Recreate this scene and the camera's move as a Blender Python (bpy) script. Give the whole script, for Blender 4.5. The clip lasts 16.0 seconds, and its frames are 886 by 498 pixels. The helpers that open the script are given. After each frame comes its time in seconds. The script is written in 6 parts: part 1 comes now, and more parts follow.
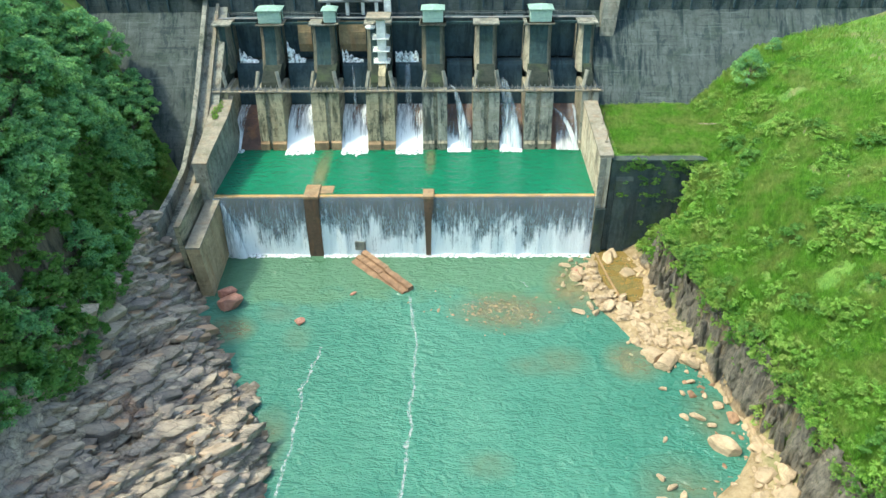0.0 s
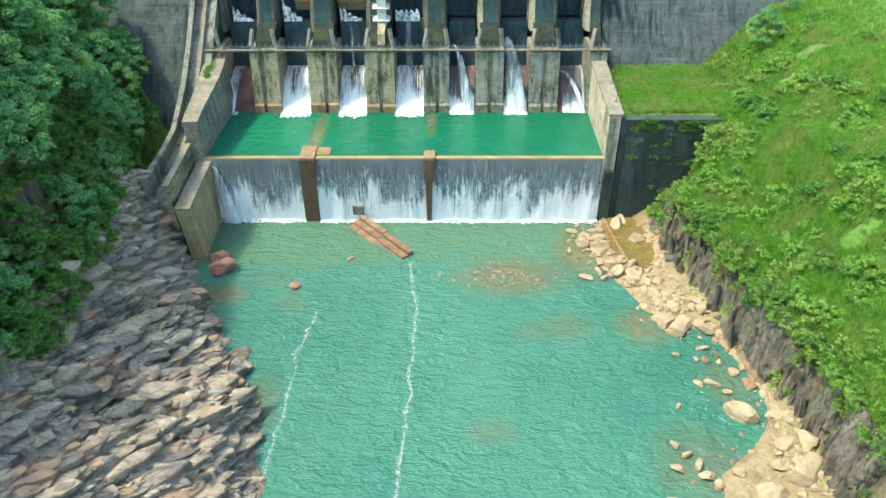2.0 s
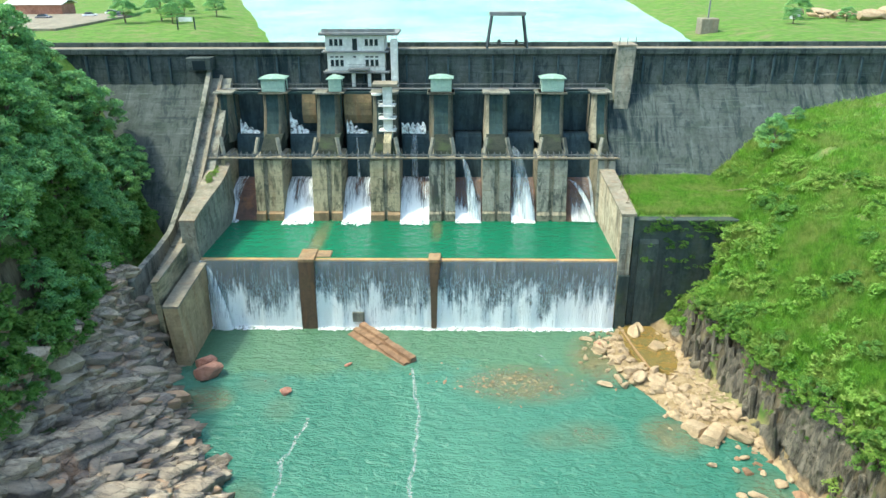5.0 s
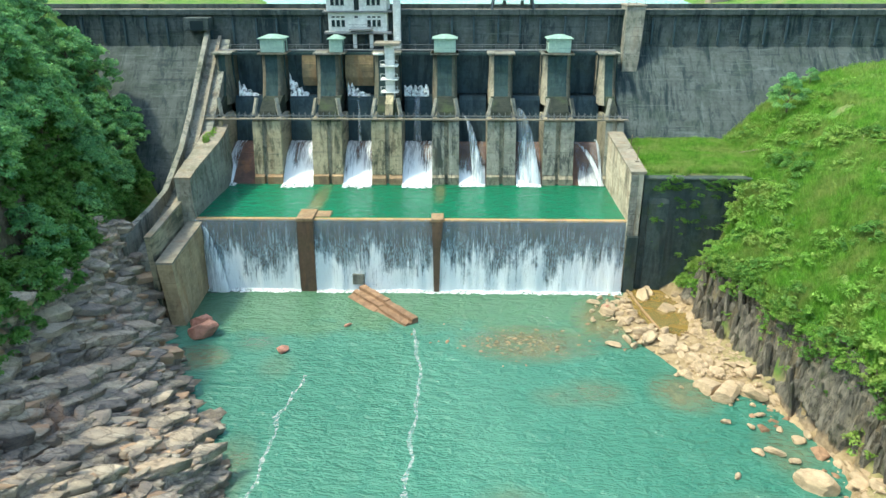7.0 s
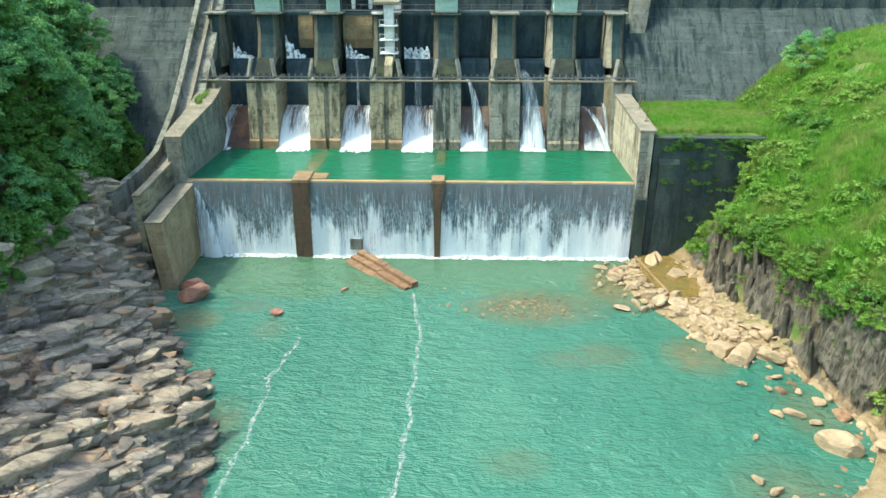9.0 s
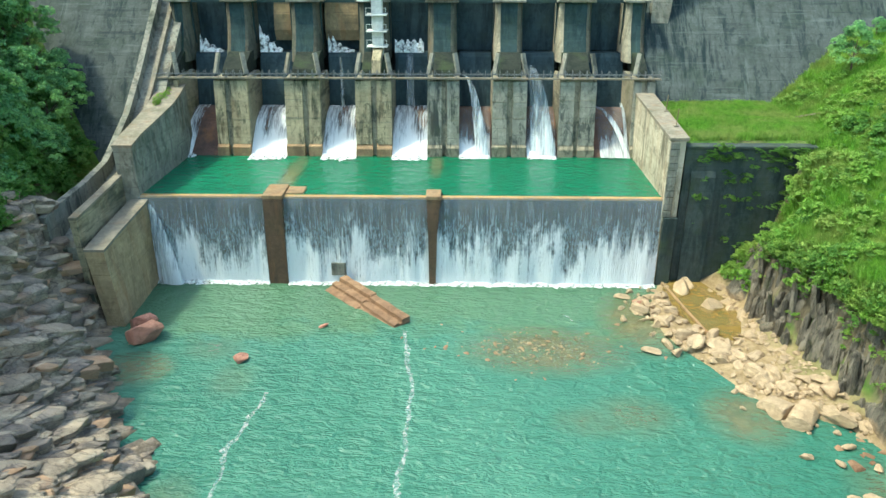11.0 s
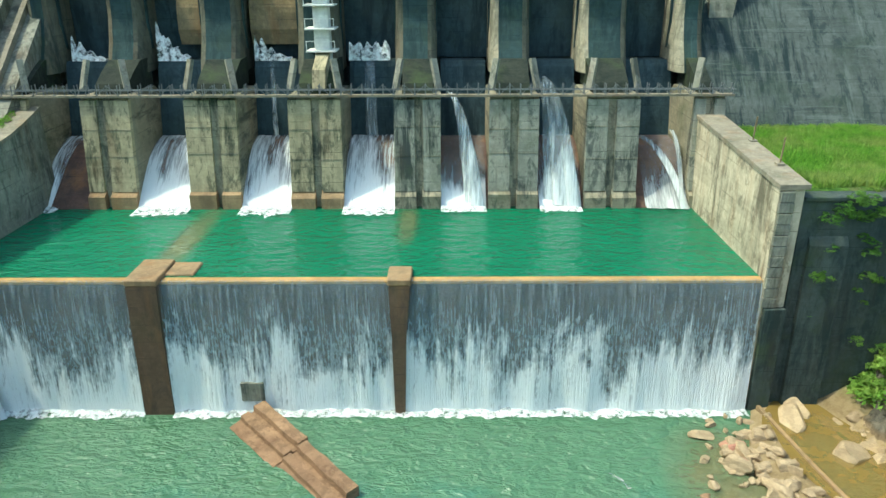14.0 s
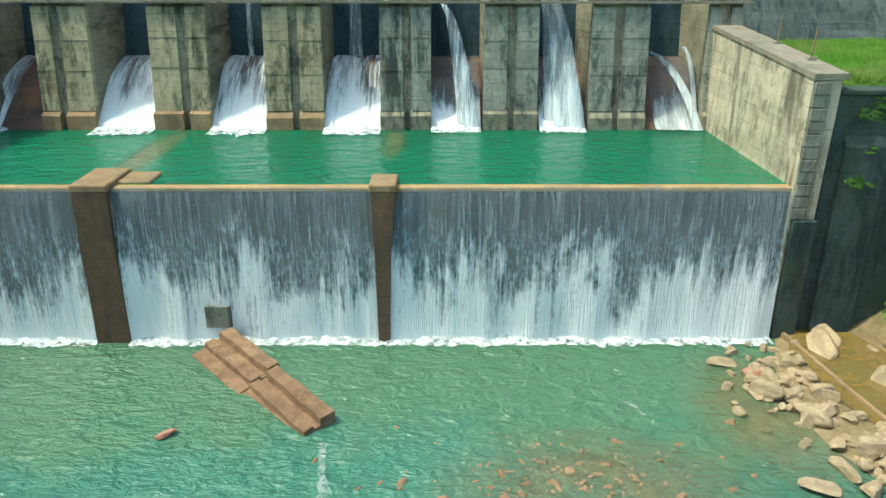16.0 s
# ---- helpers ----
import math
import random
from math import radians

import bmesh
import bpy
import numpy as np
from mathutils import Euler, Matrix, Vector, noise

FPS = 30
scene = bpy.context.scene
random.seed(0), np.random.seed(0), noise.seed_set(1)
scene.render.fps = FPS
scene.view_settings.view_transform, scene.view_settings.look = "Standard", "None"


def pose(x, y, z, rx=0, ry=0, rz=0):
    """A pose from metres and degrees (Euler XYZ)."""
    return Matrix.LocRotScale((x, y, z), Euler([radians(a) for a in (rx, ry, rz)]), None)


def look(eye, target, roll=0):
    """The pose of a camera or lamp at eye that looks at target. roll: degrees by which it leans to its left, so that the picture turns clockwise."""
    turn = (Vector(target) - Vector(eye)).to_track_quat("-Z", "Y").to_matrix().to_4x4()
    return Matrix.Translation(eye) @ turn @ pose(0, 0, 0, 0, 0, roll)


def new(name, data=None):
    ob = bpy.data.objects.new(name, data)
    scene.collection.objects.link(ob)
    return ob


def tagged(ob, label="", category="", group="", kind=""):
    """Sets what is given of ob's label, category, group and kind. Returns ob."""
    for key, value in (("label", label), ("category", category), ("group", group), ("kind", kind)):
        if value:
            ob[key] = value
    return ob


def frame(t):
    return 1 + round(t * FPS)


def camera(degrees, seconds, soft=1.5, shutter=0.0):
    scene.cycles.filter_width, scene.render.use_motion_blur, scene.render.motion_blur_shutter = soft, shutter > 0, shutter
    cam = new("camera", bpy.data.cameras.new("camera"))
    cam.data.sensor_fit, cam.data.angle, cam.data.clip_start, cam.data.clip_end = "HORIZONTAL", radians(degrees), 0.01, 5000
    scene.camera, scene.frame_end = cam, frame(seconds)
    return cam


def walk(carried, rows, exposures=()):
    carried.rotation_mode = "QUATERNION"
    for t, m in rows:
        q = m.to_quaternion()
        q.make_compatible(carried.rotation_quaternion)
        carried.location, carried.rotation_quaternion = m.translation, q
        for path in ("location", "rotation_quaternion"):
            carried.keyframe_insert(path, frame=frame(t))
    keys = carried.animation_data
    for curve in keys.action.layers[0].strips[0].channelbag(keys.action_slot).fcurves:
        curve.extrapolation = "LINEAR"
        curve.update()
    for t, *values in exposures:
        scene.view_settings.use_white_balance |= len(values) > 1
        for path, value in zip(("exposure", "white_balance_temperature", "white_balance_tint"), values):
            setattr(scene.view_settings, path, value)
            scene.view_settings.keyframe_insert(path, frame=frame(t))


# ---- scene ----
cam = camera(63.5, 16.0)
PATH = [
    (0, (1.897, 0.796, 73.209), (1.873, 2.45, 72.084), -0.6),
    (0.5, (1.69, 1.399, 71.817), (1.668, 3.045, 70.682), -0.5),
    (1, (1.652, 1.847, 70.185), (1.63, 3.489, 69.044), -0.5),
    (1.5, (1.69, 2.324, 68.464), (1.665, 3.964, 67.318), -0.5),
    (2, (1.605, 2.585, 66.876), (1.581, 4.222, 65.728), -0.4),
    (2.5, (1.591, 2.986, 65.197), (1.566, 4.62, 64.044), -0.4),
    (3, (1.675, 3.441, 63.521), (1.645, 5.09, 62.39), -0.5),
    (3.5, (1.449, 3.869, 61.952), (1.419, 5.621, 60.988), -0.4),
    (6, (1.282, 4.58, 51.94), (1.24, 6.436, 51.197), -0.2),
    (6.5, (1.278, 4.925, 50.541), (1.234, 6.777, 49.787), -0.2),
    (7, (1.284, 5.205, 48.993), (1.239, 7.054, 48.231), -0.1),
    (7.5, (1.33, 5.487, 47.364), (1.282, 7.332, 46.595), -0.1),
    (8, (1.547, 5.533, 45.765), (1.494, 7.376, 44.991), -0.1),
    (10.3, (0.784, 15.46, 41.763), (0.744, 17.299, 40.979), 0.1),
    (10.5, (0.803, 17.359, 41.661), (0.763, 19.201, 40.885), 0.1),
    (11, (0.85, 22.814, 41.852), (0.813, 24.644, 41.046), -0.0),
    (11.5, (0.893, 28.548, 41.863), (0.857, 30.411, 41.138), -0.1),
    (12, (0.951, 34.756, 41.004), (0.918, 36.618, 40.275), -0.1),
    (12.5, (1.314, 40.936, 39.426), (1.277, 42.797, 38.695), -0.2),
    (13, (1.611, 46.608, 37.888), (1.581, 48.47, 37.157), -0.3),
    (13.5, (1.558, 51.779, 36.226), (1.543, 53.64, 35.495), -0.2),
    (14, (1.515, 55.987, 34.72), (1.51, 57.846, 33.982), -0.2),
    (14.5, (1.43, 58.626, 32.783), (1.435, 60.483, 32.04), -0.1),
    (15, (1.595, 59.305, 30.648), (1.603, 61.161, 29.902), -0.0),
    (15.5, (1.509, 59.472, 28.403), (1.526, 61.325, 27.65), 0.1),
    (16, (1.758, 59.642, 26.551), (1.772, 61.493, 25.794), 0.1),
]
walk(cam, [(t, look(eye, target, roll)) for t, eye, target, roll in PATH], exposures=((0.0, 1.68, 6420, -3), (9.0, 1.66, 6430, -4), (12.5, 1.56, 6500, -8), (16.0, 1.3, 6520, -9)))

# ---- daylight ----
SUN_ELEV, SUN_AZ = 60.0, 97.0      # height of the sun, and its turn to the left of straight ahead
world = bpy.data.worlds.new("sky")
scene.world = world
world.use_nodes = True
wn = world.node_tree.nodes
sky = wn.new("ShaderNodeTexSky")
sky.sky_type = "NISHITA"
sky.sun_disc = False
sky.sun_elevation = radians(SUN_ELEV)
sky.sun_rotation = radians(-SUN_AZ)
sky.air_density, sky.dust_density, sky.ozone_density = 1.0, 2.5, 1.0
wn["Background"].inputs["Strength"].default_value = 0.15
world.node_tree.links.new(sky.outputs["Color"], wn["Background"].inputs["Color"])
sun = new("sun", bpy.data.lights.new("sun", "SUN"))
sun.data.energy, sun.data.angle, sun.data.color = 1.5, radians(3.0), (1.0, 0.92, 0.78)
to_sun = Vector((-math.sin(radians(SUN_AZ)) * math.cos(radians(SUN_ELEV)), math.cos(radians(SUN_AZ)) * math.cos(radians(SUN_ELEV)), math.sin(radians(SUN_ELEV))))
sun.matrix_world = look(to_sun * 200, (0, 0, 0))


# ---- materials ----
# shallows: x, y, half widths, clearness
SHOALS = ((11, 90.5, 11, 6, 0.55), (23, 97, 6, 9, 0.6), (28.5, 79, 5, 5, 0.5), (36.5, 68, 4, 6, 0.3), (18, 79, 5, 4, 0.25), (6.5, 60, 4, 3, 0.18), (-33, 86, 5, 4, 0.5), (-22.5, 63, 3.5, 8, 0.35), (30, 55, 7, 8, 0.32), (-26, 90, 4, 3, 0.15), (-22, 84, 3, 4, 0.15), (14, 78, 5, 3, 0.2))
class Mat:
    """A small builder of node materials."""

    def __init__(self, name, roughness=0.8, specular=0.3):
        self.m = bpy.data.materials.new(name)
        self.m.use_nodes = True
        self.t = self.m.node_tree
        self.n, self.l = self.t.nodes, self.t.links
        self.b = self.n["Principled BSDF"]
        self.b.inputs["Roughness"].default_value = roughness
        self.b.inputs["Specular IOR Level"].default_value = specular
        self.geo = self.n.new("ShaderNodeTexCoord").outputs["Object"]

    def coords(self, sx=1, sy=1, sz=1):
        n = self.n.new("ShaderNodeMapping")
        n.inputs["Scale"].default_value = (sx, sy, sz)
        self.l.new(self.geo, n.inputs["Vector"])
        return n.outputs["Vector"]

    def noise(self, scale, detail=5, rough=0.6, stretch=(1, 1, 1), lo=0.35, hi=0.65, distort=0.0):
        n = self.n.new("ShaderNodeTexNoise")
        n.inputs["Scale"].default_value, n.inputs["Detail"].default_value = scale, detail
        n.inputs["Roughness"].default_value, n.inputs["Distortion"].default_value = rough, distort
        self.l.new(self.coords(*stretch), n.inputs["Vector"])
        return self.ramp(n.outputs["Fac"], lo, hi)

    def ramp(self, v, lo, hi, a=0.0, b=1.0):
        n = self.n.new("ShaderNodeMapRange")
        n.inputs["From Min"].default_value, n.inputs["From Max"].default_value = lo, hi
        n.inputs["To Min"].default_value, n.inputs["To Max"].default_value = a, b
        self.l.new(v, n.inputs["Value"])
        return n.outputs["Result"]

    def math(self, op, a, b=0.0):
        n = self.n.new("ShaderNodeMath")
        n.operation = op
        for s, v in zip(n.inputs, (a, b)):
            if isinstance(v, (int, float)):
                s.default_value = v
            else:
                self.l.new(v, s)
        return n.outputs["Value"]

    def mix(self, f, a, b, mode="MIX"):
        n = self.n.new("ShaderNodeMix")
        n.data_type, n.blend_type = "RGBA", mode
        for s, v in ((n.inputs["Factor"], f), (n.inputs["A"], a), (n.inputs["B"], b)):
            if isinstance(v, (int, float)):
                s.default_value = v
            elif isinstance(v, tuple):
                s.default_value = (*v, 1)
            else:
                self.l.new(v, s)
        return n.outputs["Result"]

    def slabs(self, scale, stretch):
        """Cracks between slabs, and a tone for each slab."""
        warp = self.n.new("ShaderNodeTexNoise")
        warp.inputs["Scale"].default_value, warp.inputs["Detail"].default_value = scale * 1.7, 3
        mp = self.coords(*stretch)
        self.l.new(mp, warp.inputs["Vector"])
        add = self.n.new("ShaderNodeMix")
        add.data_type, add.blend_type = "RGBA", "LINEAR_LIGHT"
        add.inputs["Factor"].default_value = 0.35 / scale
        self.l.new(mp, add.inputs["A"])
        self.l.new(warp.outputs["Color"], add.inputs["B"])
        out = []
        for feature in ("DISTANCE_TO_EDGE", "F1"):
            v = self.n.new("ShaderNodeTexVoronoi")
            v.feature = feature
            v.inputs["Scale"].default_value = scale
            self.l.new(add.outputs["Result"], v.inputs["Vector"])
            out.append(v)
        sep = self.n.new("ShaderNodeSeparateColor")
        self.l.new(out[1].outputs["Color"], sep.inputs["Color"])
        return self.ramp(out[0].outputs["Distance"], 0.0, 0.055, 1.0, 0.0), sep.outputs["Red"]

    def axis(self, which):
        n = self.n.new("ShaderNodeSeparateXYZ")
        self.l.new(self.geo, n.inputs["Vector"])
        return n.outputs[which]

    def up(self):
        """How far the surface faces up."""
        g = self.n.new("ShaderNodeNewGeometry")
        s = self.n.new("ShaderNodeSeparateXYZ")
        self.l.new(g.outputs["Normal"], s.inputs["Vector"])
        return s.outputs["Z"]

    def island(self):
        return self.n.new("ShaderNodeNewGeometry").outputs["Random Per Island"]

    def each(self):
        return self.n.new("ShaderNodeObjectInfo").outputs["Random"]

    def bump(self, h, strength=0.5, distance=0.1):
        n = self.n.new("ShaderNodeBump")
        n.inputs["Strength"].default_value, n.inputs["Distance"].default_value = strength, distance
        self.l.new(h, n.inputs["Height"])
        self.l.new(n.outputs["Normal"], self.b.inputs["Normal"])

    def color(self, c):
        self.put(c, "Base Color")
        return self

    def put(self, v, socket):
        if isinstance(v, tuple):
            self.b.inputs[socket].default_value = (*v, 1)
        elif isinstance(v, (int, float)):
            self.b.inputs[socket].default_value = v
        else:
            self.l.new(v, self.b.inputs[socket])


def concrete(name, base, dark, moss=0.3, streak=0.6, rust=0.0, lift=1.5, mosscol=(0.05, 0.075, 0.03), ahead=1.0, level=0.25):
    """Old weathered concrete: lift lines, black runs, blotches, moss and rust."""
    m = Mat(name, 0.88, 0.2)
    c = m.mix(m.noise(0.3, 7, 0.7), tuple(v * 0.66 for v in base), base)
    c = m.mix(m.math("MULTIPLY", m.noise(1.6, 6, 0.75, lo=0.46, hi=0.66), 0.6), c, tuple(min(1, v * 1.3) for v in base))
    # pours of different tone, one above the other
    pour = m.n.new("ShaderNodeTexWhiteNoise")
    pour.noise_dimensions = "2D"
    grid = m.n.new("ShaderNodeCombineXYZ")
    m.l.new(m.math("FLOOR", m.math("DIVIDE", m.axis("Z"), lift)), grid.inputs[0])
    m.l.new(m.math("FLOOR", m.math("DIVIDE", m.axis("X"), lift * 2.3)), grid.inputs[1])
    m.l.new(grid.outputs[0], pour.inputs["Vector"])
    c = m.mix(m.math("MULTIPLY", pour.outputs["Value"], 0.38), c, tuple(v * 0.62 for v in base))
    # black growth in irregular hanging patches
    broad = m.noise(0.16, 5, 0.7, (1, ahead, 0.55), 0.47, 0.56, 0.4)
    runs = m.noise(0.62, 6, 0.72, (1.0, ahead, 0.14), 0.47, 0.58, 0.3)
    blot = m.noise(0.85, 7, 0.75, (1.0, ahead, 0.5), 0.52, 0.60, 0.5)
    c = m.mix(m.math("MULTIPLY", m.math("MULTIPLY", runs, m.math("ADD", m.math("MULTIPLY", broad, 0.75), 0.25)), streak), c, dark)
    c = m.mix(m.math("MULTIPLY", blot, streak * 0.7), c, tuple(v * 1.15 for v in dark))
    thin = m.noise(2.4, 4, 0.6, (1.0, ahead, 0.03), 0.60, 0.70)
    c = m.mix(m.math("MULTIPLY", m.math("MULTIPLY", thin, m.noise(0.2, 3, lo=0.45, hi=0.6)), streak * 0.5), c, tuple(v * 0.8 for v in dark))
    c = m.mix(m.math("MULTIPLY", m.noise(0.25, 7, 0.7, lo=0.5, hi=0.66), moss), c, mosscol)
    if rust:
        c = m.mix(m.math("MULTIPLY", m.noise(0.5, 5, 0.6, (1, 1, 0.2), 0.52, 0.68), rust), c, (0.30, 0.15, 0.06))
    # pale lime runs
    lime = m.noise(0.8, 4, 0.65, (1.0, ahead, 0.05), 0.64, 0.72)
    c = m.mix(m.math("MULTIPLY", lime, 0.35), c, tuple(min(1, v * 1.7) for v in base))
    z = m.math("FRACT", m.math("DIVIDE", m.axis("Z"), lift))
    line = m.math("LESS_THAN", m.math("ABSOLUTE", m.math("SUBTRACT", z, 0.5)), 0.022)
    c = m.mix(m.math("MULTIPLY", line, m.math("MULTIPLY", m.noise(0.4, 3, lo=0.42, hi=0.62), 0.6)), c, dark)
    c = m.mix(m.math("MULTIPLY", m.noise(0.7, 6, 0.7, (0.12, 0.12, 1.5), 0.55, 0.66), 0.5 * level), c, dark)
    c = m.mix(m.math("MULTIPLY", m.noise(1.1, 5, 0.65, (0.12, 0.12, 1.6), 0.58, 0.7), 0.45 * level), c, tuple(min(1, v * 1.5) for v in base))
    m.color(c)
    m.bump(m.math("SUBTRACT", m.noise(4.0, 6, 0.7, lo=0.2, hi=0.8), m.math("MULTIPLY", line, 0.8)), 0.5, 0.08)
    return m.m


DAM = concrete("dam_concrete", (0.088, 0.108, 0.100), (0.016, 0.029, 0.031), 0.6, 1.0, ahead=0.12, mosscol=(0.03, 0.05, 0.035), level=1.0)
BLACKWALL = concrete("mossy_black_concrete", (0.068, 0.092, 0.084), (0.019, 0.034, 0.033), 0.6, 0.9, 0.05)
PIER_GREY = concrete("grey_pier_concrete", (0.33, 0.335, 0.27), (0.035, 0.046, 0.044), 0.4, 0.95, 0.08, ahead=0.1)
PIER = concrete("pier_concrete", (0.47, 0.41, 0.26), (0.04, 0.05, 0.036), 0.3, 0.95, 0.15, ahead=0.1)
# dark upper shafts; teal haze is painted in by lifting the base
PIER_UP = concrete("hazed_dark_pier_concrete", (0.040, 0.074, 0.074), (0.017, 0.034, 0.036), 0.3, 0.9, ahead=0.1)
PIER_DARK = concrete("streaked_pier_concrete", (0.34, 0.31, 0.22), (0.035, 0.045, 0.04), 0.5, 0.95, 0.1, ahead=0.1)
CREAM = concrete("cream_wall_concrete", (0.57, 0.51, 0.375), (0.11, 0.10, 0.07), 0.15, 0.9, 0.3)
WALLGREY = concrete("grey_wall_concrete", (0.29, 0.29, 0.235), (0.06, 0.068, 0.058), 0.35, 0.85, 0.15)
PLINTH = concrete("ochre_plinth", (0.36, 0.25, 0.14), (0.10, 0.07, 0.05), 0.1, 0.4, 0.4)
OCHRE = concrete("ochre_wall_concrete", (0.46, 0.35, 0.20), (0.14, 0.10, 0.06), 0.15, 0.5, 0.35)
LIP = concrete("ochre_lip", (0.46, 0.29, 0.11), (0.20, 0.11, 0.05), 0.05, 0.3, 0.3)
PILLAR = concrete("brown_pillar", (0.15, 0.10, 0.065), (0.05, 0.035, 0.03), 0.2, 0.6, 0.3)
CAP = concrete("pale_cap_concrete", (0.29, 0.26, 0.195), (0.10, 0.095, 0.07), 0.3, 0.4, 0.25)
STEEL = concrete("dull_grey_steel", (0.22, 0.24, 0.24), (0.08, 0.09, 0.09), 0.05, 0.3, 0.2)
GATE = concrete("rusty_gate", (0.30, 0.23, 0.13), (0.06, 0.055, 0.045), 0.2, 0.5, 0.5)
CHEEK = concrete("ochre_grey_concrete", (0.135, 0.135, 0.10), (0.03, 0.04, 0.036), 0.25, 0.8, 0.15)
# brighter copy of the cheek concrete, with sunlight painted into its colour
SUNCHEEK = concrete("sunlit_cheek_concrete", (0.40, 0.37, 0.27), (0.10, 0.10, 0.075), 0.2, 0.7, 0.15)
WEIRFACE = concrete("wet_brown_weir_face", (0.125, 0.105, 0.088), (0.035, 0.045, 0.05), 0.15, 0.8, 0.1, ahead=0.1)
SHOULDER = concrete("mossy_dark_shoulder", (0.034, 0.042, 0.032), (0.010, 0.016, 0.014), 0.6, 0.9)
# wet bay walls; shadow and teal haze are mixed into the base colour
DARKWALL = concrete("hazed_wet_black_spillway", (0.044, 0.076, 0.088), (0.017, 0.031, 0.038), 0.15, 0.9, ahead=0.1)
OGEE = concrete("rusty_wet_chute", (0.15, 0.092, 0.072), (0.04, 0.035, 0.04), 0.05, 0.5, 0.4)
WHITE = concrete("dirty_white_paint", (0.74, 0.76, 0.70), (0.30, 0.32, 0.28), 0.05, 0.25)
MINT = concrete("mint_green_paint", (0.44, 0.60, 0.48), (0.15, 0.25, 0.21), 0.05, 0.2)
MINTROOF = concrete("green_sheet_roof", (0.29, 0.44, 0.35), (0.11, 0.19, 0.16), 0.05, 0.25)
DARKGLASS = Mat("dark_window_glass", 0.12, 0.5).color((0.02, 0.03, 0.035)).m


def rock(name, a, b, c_, scale=0.5, tilt=(0.35, 0.35, 1.0), wet=True, cracks=1.0):
    """Fractured rock in tilted beds, paler on some faces, stained between."""
    m = Mat(name, 0.85, 0.25)
    c = m.mix(m.noise(scale, 6, 0.65, tilt), a, b)
    c = m.mix(m.math("MULTIPLY", m.noise(scale * 0.35, 4, 0.6, lo=0.48, hi=0.62), 0.8), c, c_)
    crack = m.noise(scale * 2.3, 6, 0.7, (tilt[0], tilt[1], tilt[2] * 2.5), 0.44, 0.52)
    c = m.mix(m.math("MULTIPLY", m.math("SUBTRACT", 1.0, crack), 0.55), c, tuple(v * 0.35 for v in a))
    c = m.mix(m.math("MULTIPLY", m.noise(5, 4, 0.7, lo=0.55, hi=0.75), 0.5), c, tuple(min(1, v * 1.3) for v in b))
    for k, sc in ((0.9, 0.32), (0.55, 1.1)):
        edge, tone = m.slabs(sc * scale * 2.2, tilt)
        c = m.mix(m.math("MULTIPLY", tone, 0.45), c, tuple(min(1, x * 1.35) for x in b) if k > 0.6 else tuple(x * 0.9 for x in a))
        c = m.mix(m.math("MULTIPLY", edge, k * cracks), c, tuple(x * 0.22 for x in a))
    c = m.mix(m.math("MULTIPLY", m.each(), 0.35), c, tuple(x * 0.6 for x in b))
    if wet:
        low = m.ramp(m.math("ADD", m.axis("Z"), m.math("MULTIPLY", m.noise(0.8, 3), 0.3)), 0.25, 0.6, 0.75, 0.0)
        c = m.mix(low, c, tuple(x * 0.3 for x in b))
    m.color(c)
    m.bump(m.math("ADD", m.math("MULTIPLY", crack, 0.7), m.noise(3.5, 7, 0.7, lo=0.2, hi=0.8)), 0.55, 0.12)
    return m.m




